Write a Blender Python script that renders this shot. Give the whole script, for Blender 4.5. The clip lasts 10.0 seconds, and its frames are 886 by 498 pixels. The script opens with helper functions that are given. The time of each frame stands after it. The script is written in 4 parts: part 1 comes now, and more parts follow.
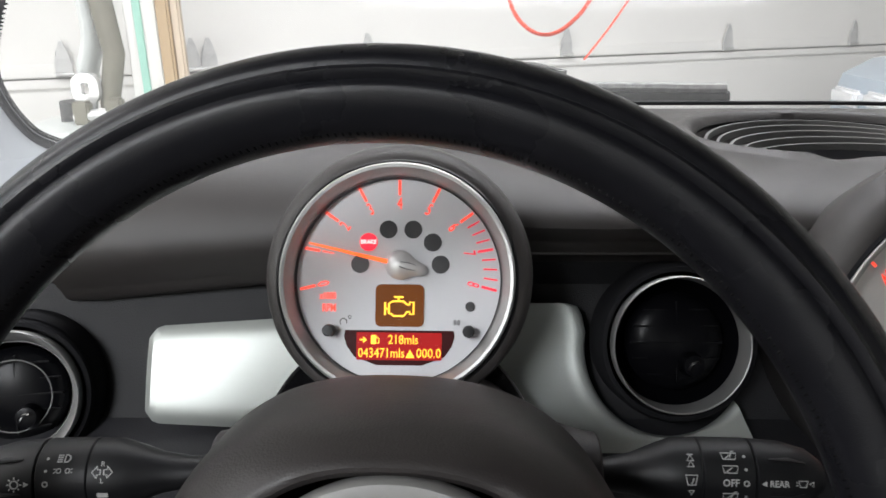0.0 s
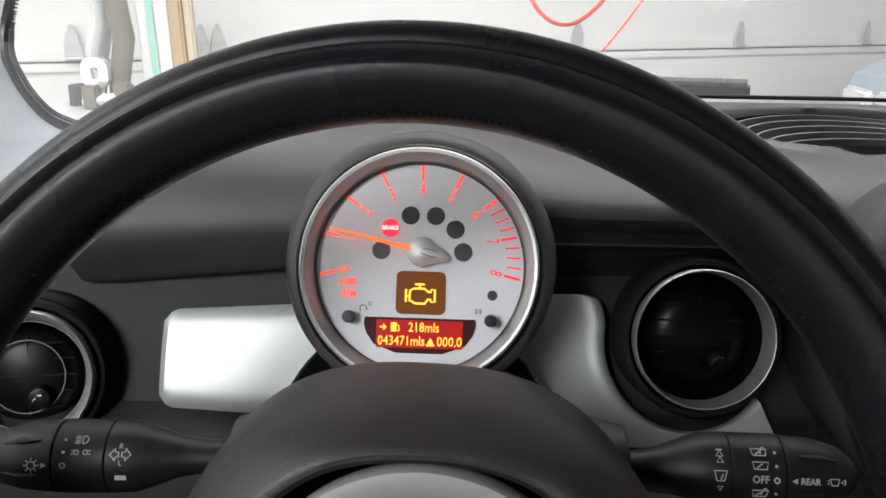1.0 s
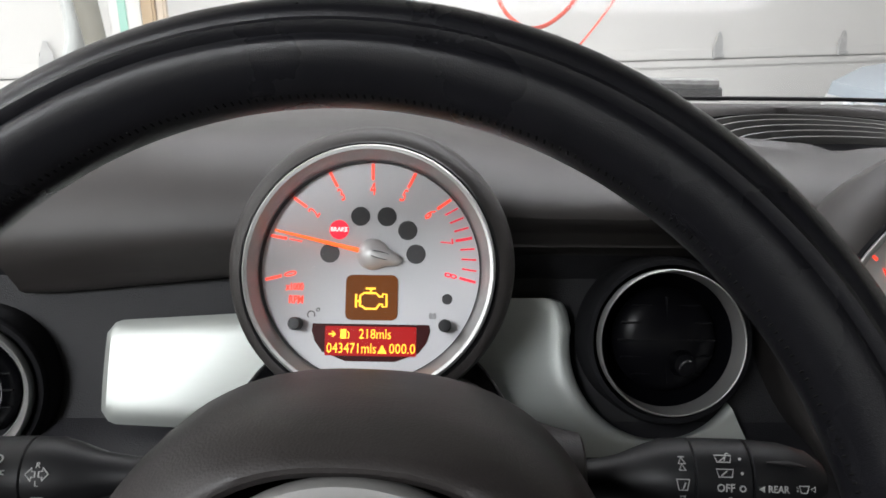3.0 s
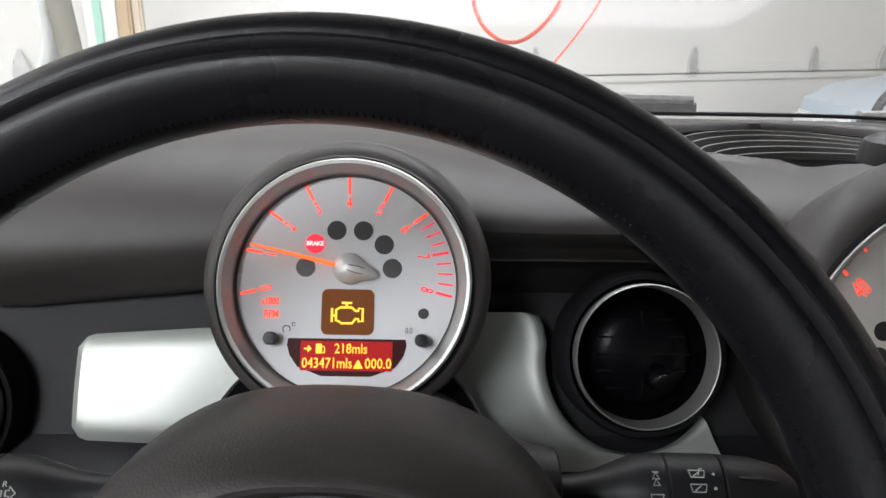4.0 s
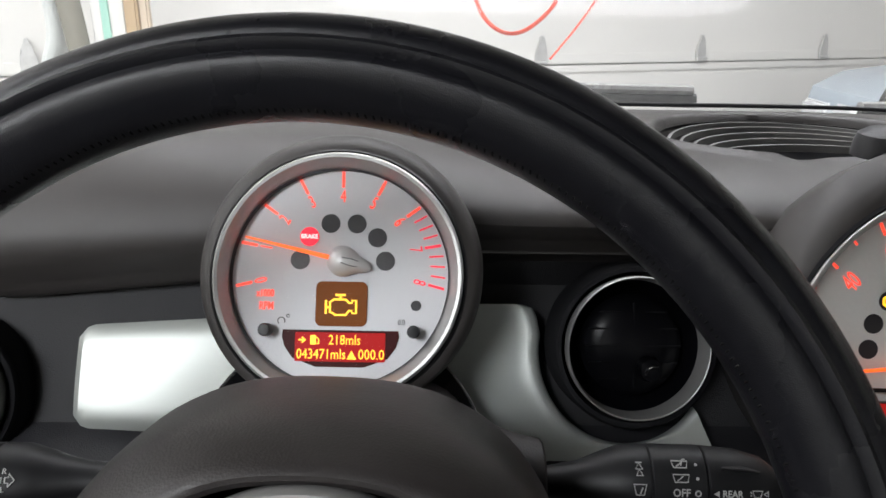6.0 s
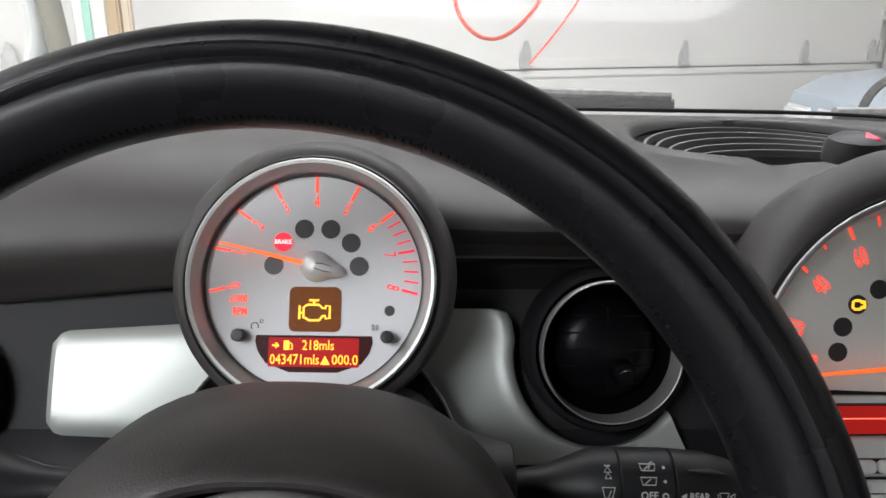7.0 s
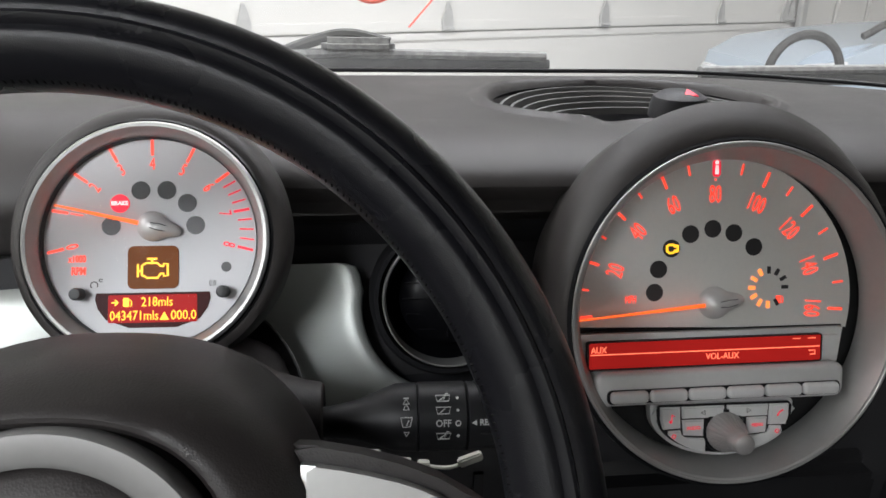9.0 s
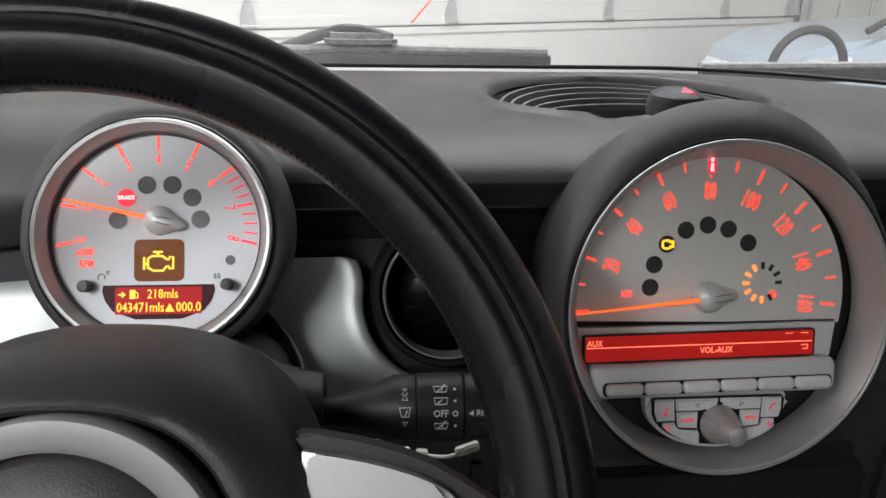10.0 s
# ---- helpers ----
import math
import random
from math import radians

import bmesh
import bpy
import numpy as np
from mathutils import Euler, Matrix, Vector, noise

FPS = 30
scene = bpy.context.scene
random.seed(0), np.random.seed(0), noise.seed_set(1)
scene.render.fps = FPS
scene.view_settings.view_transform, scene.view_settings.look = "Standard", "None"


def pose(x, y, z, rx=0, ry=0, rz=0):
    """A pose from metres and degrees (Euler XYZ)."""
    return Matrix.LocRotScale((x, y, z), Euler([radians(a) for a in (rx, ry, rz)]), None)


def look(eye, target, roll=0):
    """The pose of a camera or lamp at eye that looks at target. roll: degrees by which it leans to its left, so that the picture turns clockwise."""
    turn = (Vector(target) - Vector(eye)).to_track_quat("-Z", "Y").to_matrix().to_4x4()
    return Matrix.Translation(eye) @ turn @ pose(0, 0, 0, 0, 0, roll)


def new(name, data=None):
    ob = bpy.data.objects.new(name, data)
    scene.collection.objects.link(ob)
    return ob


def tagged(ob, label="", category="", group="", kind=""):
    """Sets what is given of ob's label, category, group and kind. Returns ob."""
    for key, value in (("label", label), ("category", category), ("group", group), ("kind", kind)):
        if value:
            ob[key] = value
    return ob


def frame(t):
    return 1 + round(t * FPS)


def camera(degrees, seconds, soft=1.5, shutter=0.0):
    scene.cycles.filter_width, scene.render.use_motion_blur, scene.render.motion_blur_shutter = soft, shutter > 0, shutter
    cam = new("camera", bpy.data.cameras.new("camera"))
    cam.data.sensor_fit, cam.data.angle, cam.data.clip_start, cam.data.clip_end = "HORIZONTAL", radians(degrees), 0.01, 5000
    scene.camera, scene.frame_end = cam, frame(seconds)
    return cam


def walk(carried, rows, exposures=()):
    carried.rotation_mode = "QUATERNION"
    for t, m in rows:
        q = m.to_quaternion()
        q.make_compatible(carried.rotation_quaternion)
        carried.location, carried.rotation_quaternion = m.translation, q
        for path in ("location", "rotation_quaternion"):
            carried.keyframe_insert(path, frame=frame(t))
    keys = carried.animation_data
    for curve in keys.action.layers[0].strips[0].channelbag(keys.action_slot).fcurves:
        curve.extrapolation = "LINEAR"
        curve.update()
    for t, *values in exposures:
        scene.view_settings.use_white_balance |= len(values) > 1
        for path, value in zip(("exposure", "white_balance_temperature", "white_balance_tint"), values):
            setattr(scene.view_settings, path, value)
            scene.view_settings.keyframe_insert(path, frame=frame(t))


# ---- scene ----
cam = camera(60.0, 10.0, 1.6, 0.4)
PATH = [
    (0, (0.008, -0.015, 1.097), (-0.014, 1.876, 0.446), -0.2),
    (0.5, (0.001, -0.009, 1.094), (-0.047, 1.876, 0.428), 0.2),
    (1, (-0.002, -0.01, 1.092), (-0.033, 1.874, 0.424), 0.9),
    (1.5, (-0.002, -0.01, 1.089), (-0.034, 1.872, 0.411), 1.4),
    (2, (0.004, -0.007, 1.092), (-0.011, 1.873, 0.407), 1.0),
    (2.5, (0.013, 0.005, 1.079), (-0.008, 1.892, 0.418), 0.3),
    (4, (0.016, 0.007, 1.081), (0.075, 1.914, 0.478), 1.1),
    (4.5, (0.016, 0.005, 1.08), (0.069, 1.911, 0.474), 1.1),
    (5, (0.017, 0.007, 1.08), (0.061, 1.906, 0.455), 1.0),
    (5.5, (0.02, 0.004, 1.083), (0.058, 1.9, 0.448), 1.0),
    (7, (0.03, 0.001, 1.086), (0.104, 1.901, 0.465), 1.2),
    (7.5, (0.035, -0.003, 1.087), (0.207, 1.888, 0.458), 1.5),
    (8, (0.051, -0.007, 1.087), (0.265, 1.874, 0.442), 1.7),
    (8.5, (0.076, -0.013, 1.086), (0.307, 1.857, 0.417), 1.3),
    (9, (0.085, -0.027, 1.09), (0.312, 1.831, 0.384), 1.2),
    (9.5, (0.086, -0.034, 1.093), (0.306, 1.822, 0.381), 1.3),
    (10, (0.086, -0.035, 1.094), (0.305, 1.817, 0.371), 1.4),
]
walk(cam, [(t, look(eye, target, roll)) for t, eye, target, roll in PATH])

# ---- light ----
world = bpy.data.worlds.new("world")
scene.world = world
world.use_nodes = True
world.node_tree.nodes["Background"].inputs[0].default_value = (0.9, 0.95, 1.0, 1)
world.node_tree.nodes["Background"].inputs[1].default_value = 0.10
scene.view_settings.exposure = 0.0


def area_lamp(name, m, sx, sy, watts, color=(1, 1, 1)):
    data = bpy.data.lights.new(name, "AREA")
    data.shape, data.size, data.size_y, data.energy, data.color = "RECTANGLE", sx, sy, watts, color
    ob = new(name, data)
    ob.matrix_world = m
    return ob


WHITE = (0.985, 1.0, 1.05)
area_lamp("lamp_front", pose(0.4, 1.35, 2.66), 2.6, 0.5, 60, WHITE)
area_lamp("lamp_rear", pose(-1.45, -2.6, 2.66, 0, 0, 0), 0.9, 1.8, 175, (0.96, 0.99, 1.03))
area_lamp("lamp_back", pose(0.7, -3.0, 2.66), 2.2, 0.5, 126, WHITE)
# added fill from the left for sheen on the rim, no source known there
area_lamp("fill_left", pose(-2.3, 0.4, 2.66), 0.4, 1.8, 34, WHITE)
area_lamp("lamp_side", pose(2.4, 0.2, 2.66), 0.5, 2.2, 24, WHITE)

# ---- materials ----


def material(name, color, rough=0.5, metal=0.0, vary=0.12, scale=40.0, bump=0.0, bump_scale=600.0, emit=0.0, coat=0.0, stretch=(1, 1, 1), wear=0.0, spec=0.5):
    m = bpy.data.materials.new(name)
    m.use_nodes = True
    nt = m.node_tree
    b = nt.nodes["Principled BSDF"]
    b.inputs["Metallic"].default_value = metal
    b.inputs["Roughness"].default_value = rough
    b.inputs["Coat Weight"].default_value = coat
    b.inputs["Specular IOR Level"].default_value = spec
    b.inputs["Coat Roughness"].default_value = 0.08
    co = nt.nodes.new("ShaderNodeTexCoord")
    mp = nt.nodes.new("ShaderNodeMapping")
    mp.inputs["Scale"].default_value = stretch
    nt.links.new(co.outputs["Object"], mp.inputs["Vector"])
    fine = nt.nodes.new("ShaderNodeTexNoise")
    fine.inputs["Scale"].default_value = scale
    fine.inputs["Detail"].default_value = 4
    nt.links.new(mp.outputs["Vector"], fine.inputs["Vector"])
    ramp = nt.nodes.new("ShaderNodeMix")
    ramp.data_type = "RGBA"
    ramp.inputs["A"].default_value = (*[c * (1 - vary) for c in color], 1)
    ramp.inputs["B"].default_value = (*[min(1, c * (1 + vary)) for c in color], 1)
    nt.links.new(fine.outputs["Fac"], ramp.inputs["Factor"])
    nt.links.new(ramp.outputs["Result"], b.inputs["Base Color"])
    if wear:
        big = nt.nodes.new("ShaderNodeTexNoise")
        big.inputs["Scale"].default_value = scale * 0.2
        big.inputs["Detail"].default_value = 6
        nt.links.new(co.outputs["Object"], big.inputs["Vector"])
        r = nt.nodes.new("ShaderNodeMapRange")
        r.inputs["From Min"].default_value, r.inputs["From Max"].default_value = 0.3, 0.7
        r.inputs["To Min"].default_value, r.inputs["To Max"].default_value = max(0, rough - wear), min(1, rough + wear)
        nt.links.new(big.outputs["Fac"], r.inputs["Value"])
        nt.links.new(r.outputs["Result"], b.inputs["Roughness"])
    if bump:
        grain = nt.nodes.new("ShaderNodeTexVoronoi")
        grain.inputs["Scale"].default_value = bump_scale
        nt.links.new(mp.outputs["Vector"], grain.inputs["Vector"])
        bp = nt.nodes.new("ShaderNodeBump")
        bp.inputs["Strength"].default_value = bump
        bp.inputs["Distance"].default_value = 0.0006
        nt.links.new(grain.outputs["Distance"], bp.inputs["Height"])
        nt.links.new(bp.outputs["Normal"], b.inputs["Normal"])
    if emit:
        b.inputs["Emission Color"].default_value = (*color, 1)
        b.inputs["Emission Strength"].default_value = emit
    return m


def glass_material(name, tint=(1, 1, 1), haze=0.04, ior=1.2):
    m = bpy.data.materials.new(name)
    m.use_nodes = True
    nt = m.node_tree
    nt.nodes.remove(nt.nodes["Principled BSDF"])
    out = nt.nodes["Material Output"]
    clear = nt.nodes.new("ShaderNodeBsdfTransparent")
    clear.inputs["Color"].default_value = (*tint, 1)
    gloss = nt.nodes.new("ShaderNodeBsdfGlossy")
    gloss.inputs["Roughness"].default_value = 0.03
    fr = nt.nodes.new("ShaderNodeFresnel")
    fr.inputs["IOR"].default_value = ior
    mix = nt.nodes.new("ShaderNodeMixShader")
    nt.links.new(fr.outputs[0], mix.inputs[0])
    nt.links.new(clear.outputs[0], mix.inputs[1])
    nt.links.new(gloss.outputs[0], mix.inputs[2])
    film = nt.nodes.new("ShaderNodeBsdfDiffuse")
    film.inputs["Color"].default_value = (0.8, 0.8, 0.8, 1)
    mix2 = nt.nodes.new("ShaderNodeMixShader")
    mix2.inputs[0].default_value = haze
    nt.links.new(mix.outputs[0], mix2.inputs[1])
    nt.links.new(film.outputs[0], mix2.inputs[2])
    nt.links.new(mix2.outputs[0], out.inputs["Surface"])
    return m


LEATHER = material("black_leather", (0.011, 0.011, 0.0135), 0.28, vary=0.2, scale=90, bump=0.14, bump_scale=2600, wear=0.03, spec=0.30)
STITCH = material("black_thread", (0.008, 0.008, 0.008), 0.8, spec=0.12)
DASH = material("grey_soft_plastic", (0.0405, 0.0362, 0.0345), 0.47, vary=0.08, scale=60, bump=0.22, bump_scale=2200, wear=0.05)
DASH_DARK = material("charcoal_plastic", (0.022, 0.022, 0.025), 0.5, vary=0.1, scale=60, bump=0.3, bump_scale=1200)
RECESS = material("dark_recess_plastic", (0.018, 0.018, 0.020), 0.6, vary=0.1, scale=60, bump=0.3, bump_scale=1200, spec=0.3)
PAD = material("airbag_plastic", (0.0255, 0.0218, 0.0210), 0.5, vary=0.12, scale=50, bump=0.16, bump_scale=1100, wear=0.08)
BLACK = material("black_plastic", (0.011, 0.011, 0.012), 0.4, vary=0.2, scale=80, wear=0.08, spec=0.3)
MATTE = material("matte_black", (0.012, 0.012, 0.0135), 0.85, vary=0.2, scale=80, spec=0.15)
SLAT = material("slat_grey_plastic", (0.17, 0.168, 0.165), 0.5, vary=0.1, scale=80)
STALK = material("stalk_plastic", (0.010, 0.010, 0.011), 0.45, vary=0.2, scale=80, spec=0.3, bump=0.08, bump_scale=3000)
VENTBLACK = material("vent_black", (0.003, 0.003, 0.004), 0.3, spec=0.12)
GLOSS = material("gloss_black", (0.004, 0.004, 0.005), 0.12)
TRIM = material("satin_silver_trim", (0.50, 0.525, 0.50), 0.45, metal=0.55, vary=0.03, scale=260, stretch=(0.1, 1, 1))
CHROME = material("chrome", (0.78, 0.78, 0.78), 0.12, metal=1.0, vary=0.03)
KNOB = material("satin_knob", (0.55, 0.53, 0.52), 0.3, metal=0.6, vary=0.05)
RING = material("painted_silver", (0.47, 0.47, 0.46), 0.46, metal=0.7, vary=0.05, scale=200)
# lighter copy of painted_silver, making up for weak light on the radio
RINGSP = material("light_lifted_silver", (0.74, 0.74, 0.73), 0.36, metal=0.2, vary=0.05, scale=200, coat=0.3)
FACE = material("dial_silver_white", (0.67, 0.67, 0.69), 0.45, vary=0.04, scale=500)
FACE2 = material("dial_silver_grey", (0.80, 0.785, 0.75), 0.5, vary=0.04, scale=500)
LAMP_OFF = material("dark_lens", (0.03, 0.028, 0.03), 0.35)
RED_LIT = material("lit_red_marking", (1.0, 0.06, 0.03), emit=1.3)
RED_PRINT = material("lit_crimson_marking", (0.9, 0.03, 0.06), emit=0.7)
NEEDLE = material("orange_needle", (1.0, 0.14, 0.02), emit=1.1)
LCD_RED = material("red_display", (0.32, 0.008, 0.008), 0.4, emit=0.65, spec=0.08)
LCD_RADIO = material("dim_red_display", (0.34, 0.012, 0.010), 0.4, emit=0.75, spec=0.1)
LCD_AMBER = material("amber_display", (0.12, 0.034, 0.004), 0.4, emit=0.6, spec=0.08)
LCD_DARK = material("dark_display_glass", (0.035, 0.004, 0.004), 0.4, emit=0.3, spec=0.08)
PIX_YEL = material("yellow_pixels", (1.0, 0.55, 0.03), emit=1.3)
PIX_RED = material("light_red_pixels", (1.0, 0.22, 0.12), emit=1.4)
LIT_WHITE = material("lit_white", (1.0, 0.70, 0.70), emit=1.0)
LIT_RED = material("lit_red_lamp", (0.9, 0.02, 0.05), emit=0.8)
FUEL_LIT = material("lit_orange", (1.0, 0.25, 0.06), emit=1.3)
PRINT = material("pale_print", (0.42, 0.42, 0.41), 0.6)
WHITE_PLASTIC = material("yellowed_white_plastic", (0.55, 0.54, 0.48), 0.5, vary=0.15, scale=150)
PRINT_DARK = material("dark_print", (0.05, 0.05, 0.05), 0.6)
BUTTON = material("silver_button", (0.82, 0.82, 0.81), 0.34, metal=0.12, coat=0.25, vary=0.06, scale=200)
HUB = material("hub_silver", (0.74, 0.73, 0.72), 0.40, metal=0.3, vary=0.04)
SATIN_GREY = material("satin_grey_paint", (0.24, 0.235, 0.23), 0.5, metal=0.35, vary=0.05, scale=300)
INLAY = material("spoke_silver", (0.50, 0.50, 0.49), 0.4, metal=0.6, vary=0.04, scale=300)
HAZARD = material("hazard_red", (0.9, 0.05, 0.10), emit=0.45)
CLEAR = glass_material("clear_glass", haze=0.08)
DIALGLASS = glass_material("dial_lens", haze=0.010, ior=1.06)
DOORPAINT = material("white_door_paint", (0.80, 0.79, 0.76), 0.5, vary=0.04, scale=3, wear=0.05)
WALLPAINT = material("white_wall_paint", (0.78, 0.77, 0.74), 0.8, vary=0.05, scale=2)
CONCRETE = material("concrete", (0.33, 0.32, 0.30), 0.85, vary=0.25, scale=3, bump=0.2, bump_scale=120)
GALV = material("galvanised_steel", (0.62, 0.62, 0.61), 0.5, metal=0.55, vary=0.2, scale=40)
WOOD = material("brown_wood", (0.42, 0.30, 0.17), 0.6, vary=0.3, scale=30, stretch=(1, 1, 0.08))
OLIVE = material("olive_tube", (0.20, 0.19, 0.15), 0.5, vary=0.25, scale=20)
GREEN = material("green_tape", (0.32, 0.58, 0.48), 0.5, vary=0.15, scale=20)
FILM = material("clear_wrap", (0.66, 0.69, 0.67), 0.3, vary=0.15, scale=15)
STEEL = material("bright_steel", (0.85, 0.86, 0.86), 0.2, metal=0.6, vary=0.05)
ORANGE_INK = material("orange_wax_marker", (0.85, 0.10, 0.05), 0.6, vary=0.2, scale=200)
RUBBER = material("dusty_rubber", (0.12, 0.12, 0.115), 0.75, vary=0.4, scale=60, wear=0.1)
MOTTLED = material("mottled_dark_paint", (0.07, 0.07, 0.068), 0.7, vary=0.85, scale=45)
DUSTY = material("dusty_black_plastic", (0.36, 0.36, 0.35), 0.8, vary=0.6, scale=140)
FRIT = material("black_ceramic_border", (0.012, 0.012, 0.014), 0.35, vary=0.2, scale=300)
PILLAR = material("grey_pillar_trim", (0.42, 0.44, 0.46), 0.75, vary=0.06, scale=200, bump=0.2, bump_scale=900)
BLUEGREY = material("dark_body_paint", (0.05, 0.055, 0.06), 0.3, vary=0.1, scale=8)
LINER = material("dark_cabin_lining", (0.10, 0.10, 0.10), 0.9, vary=0.1)
BLUE = material("pale_blue_paint", (0.50, 0.58, 0.66), 0.2, vary=0.05, coat=0.5, scale=5)
LAMPGLASS = material("bright_lamp_lens", (0.9, 0.92, 0.95), 0.1)
AMBER = material("amber_lens", (0.85, 0.35, 0.12), 0.3)
TUBE = material("lamp_tube", (1.0, 0.98, 0.95), emit=6.0)

# ---- helpers of this scene ----


def part(name, bm, mat, parent=None, label="", smooth=True, loc=None):
    me = bpy.data.meshes.new(name)
    bmesh.ops.recalc_face_normals(bm, faces=bm.faces)
    bm.to_mesh(me)
    bm.free()
    me.materials.append(mat)
    if smooth:
        me.polygons.foreach_set("use_smooth", [True] * len(me.polygons))
        me.set_sharp_from_angle(angle=radians(38))
    ob = new(name, me)
    if parent is not None:
        ob.parent = parent
    if loc is not None:
        ob.matrix_basis = loc
    if label:
        tagged(ob, label)
    return ob


def base(name, m, label, category, group=""):
    ob = new(name)
    ob.matrix_world = m
    ob.empty_display_size = 0.02
    return tagged(ob, label, category, group)


def tilted(x, y, z, tilt, turn=0):
    """A frame whose x is right, y is up along a face leaning back by tilt, z towards the driver."""
    return pose(x, y, z, 0, 0, turn) @ pose(0, 0, 0, 90 - tilt, 0, 0)


def lathe(profile, n=64, closed=False, sweep=360.0, start=0.0):
    bm = bmesh.new()
    rings = []
    full = sweep >= 359.9
    for i in range(n if full else n + 1):
        a = radians(start + sweep * i / n)
        rings.append([bm.verts.new((r * math.cos(a), r * math.sin(a), z)) for r, z in profile])
    k = len(profile)
    for i in range(n):
        p, q = rings[i], rings[(i + 1) % len(rings)]
        for j in range(k if closed else k - 1):
            vs = (p[j], q[j], q[(j + 1) % k], p[(j + 1) % k])
            bm.faces.new(vs)
    bmesh.ops.remove_doubles(bm, verts=bm.verts, dist=1e-6)
    return bm


def prism(poly, z0, z1, bevel=0.0):
    bm = bmesh.new()
    lo = [bm.verts.new((x, y, z0)) for x, y in poly]
    hi = [bm.verts.new((x, y, z1)) for x, y in poly]
    n = len(poly)
    bm.faces.new(lo[::-1])
    top = bm.faces.new(hi)
    for i in range(n):
        bm.faces.new((lo[i], lo[(i + 1) % n], hi[(i + 1) % n], hi[i]))
    if bevel:
        bmesh.ops.bevel(bm, geom=list(top.edges), offset=bevel, segments=2, affect="EDGES")
    return bm


def rrect(w, h, r, cx=0.0, cy=0.0, n=5):
    pts = []
    for sx, sy, a0 in ((1, 1, 0), (-1, 1, 90), (-1, -1, 180), (1, -1, 270)):
        for i in range(n + 1):
            a = radians(a0 + 90 * i / n)
            pts.append((cx + sx * (w / 2 - r) + r * math.cos(a), cy + sy * (h / 2 - r) + r * math.sin(a)))
    return pts


def pillow(w, h, r, cx, cy, z0, z1, b):
    """A rounded plate whose upper edge is turned over by b."""
    bm = bmesh.new()
    rings = []
    for inset, z in ((0.0, z0), (0.0, z1 - b), (0.13 * b, z1 - 0.5 * b), (0.5 * b, z1 - 0.13 * b), (b, z1)):
        pts = rrect(w - 2 * inset, h - 2 * inset, max(r - inset, 0.0003), cx, cy)
        rings.append([bm.verts.new((x, y, z)) for x, y in pts])
    n = len(rings[0])
    for p, q in zip(rings, rings[1:]):
        for i in range(n):
            bm.faces.new((p[i], p[(i + 1) % n], q[(i + 1) % n], q[i]))
    bm.faces.new(rings[0][::-1])
    bm.faces.new(rings[-1])
    return bm


def circle(r, cx=0.0, cy=0.0, n=28):
    return [(cx + r * math.cos(2 * math.pi * i / n), cy + r * math.sin(2 * math.pi * i / n)) for i in range(n)]


def block(x0, x1, y0, y1, z0, z1, bevel=0.0, seg=2):
    bm = bmesh.new()
    bmesh.ops.create_cube(bm, size=1)
    for v in bm.verts:
        v.co = ((x0 + x1) / 2 + v.co.x * (x1 - x0), (y0 + y1) / 2 + v.co.y * (y1 - y0), (z0 + z1) / 2 + v.co.z * (z1 - z0))
    if bevel:
        bmesh.ops.bevel(bm, geom=list(bm.edges), offset=bevel, segments=seg, affect="EDGES")
    return bm


def tube(points, radius, n=8, flat=1.0, caps=True):
    """A tube through points; radius may be a list; flat squeezes it across its second axis."""
    bm = bmesh.new()
    pts = [Vector(p) for p in points]
    rs = radius if isinstance(radius, (list, tuple)) else [radius] * len(pts)
    rings, side = [], None
    for i, p in enumerate(pts):
        d = (pts[min(i + 1, len(pts) - 1)] - pts[max(i - 1, 0)]).normalized()
        if side is None:
            side = d.cross(Vector((0, 0, 1))) if abs(d.z) < 0.9 else d.cross(Vector((1, 0, 0)))
        side = (side - d * side.dot(d)).normalized()
        up = d.cross(side)
        rings.append([bm.verts.new(p + rs[i] * (math.cos(2 * math.pi * k / n) * side + flat * math.sin(2 * math.pi * k / n) * up)) for k in range(n)])
    for a, b in zip(rings, rings[1:]):
        for k in range(n):
            bm.faces.new((a[k], a[(k + 1) % n], b[(k + 1) % n], b[k]))
    if caps:
        bm.faces.new(rings[0][::-1])
        bm.faces.new(rings[-1])
    return bm


def smooth_path(pts, n=8):
    """Catmull-Rom through the points."""
    P = [Vector(p) for p in pts]
    P = [2 * P[0] - P[1]] + P + [2 * P[-1] - P[-2]]
    out = []
    for i in range(1, len(P) - 2):
        for k in range(n):
            t = k / n
            a, b, c, d = P[i - 1:i + 3]
            out.append(0.5 * (2 * b + (c - a) * t + (2 * a - 5 * b + 4 * c - d) * t * t + (3 * b - 3 * c + d - a) * t ** 3))
    return out + [P[-2]]


def stroke(pts, width, z0, z1, closed=False):
    """A flat line of that width along 2D points, standing from z0 to z1."""
    bm = bmesh.new()
    n = len(pts)
    rows = []
    for i in range(n):
        a = Vector(pts[(i - 1) % n] if closed else pts[max(i - 1, 0)])
        b = Vector(pts[(i + 1) % n] if closed else pts[min(i + 1, n - 1)])
        d = (b - a).normalized()
        s = Vector((-d.y, d.x)) * width / 2
        p = Vector(pts[i])
        rows.append([bm.verts.new((*(p + s), z0)), bm.verts.new((*(p + s), z1)), bm.verts.new((*(p - s), z1)), bm.verts.new((*(p - s), z0))])
    for i in range(n if closed else n - 1):
        p, q = rows[i], rows[(i + 1) % n]
        for k in range(4):
            bm.faces.new((p[k], q[k], q[(k + 1) % 4], p[(k + 1) % 4]))
    if not closed:
        bm.faces.new(rows[0])
        bm.faces.new(rows[-1][::-1])
    return bm


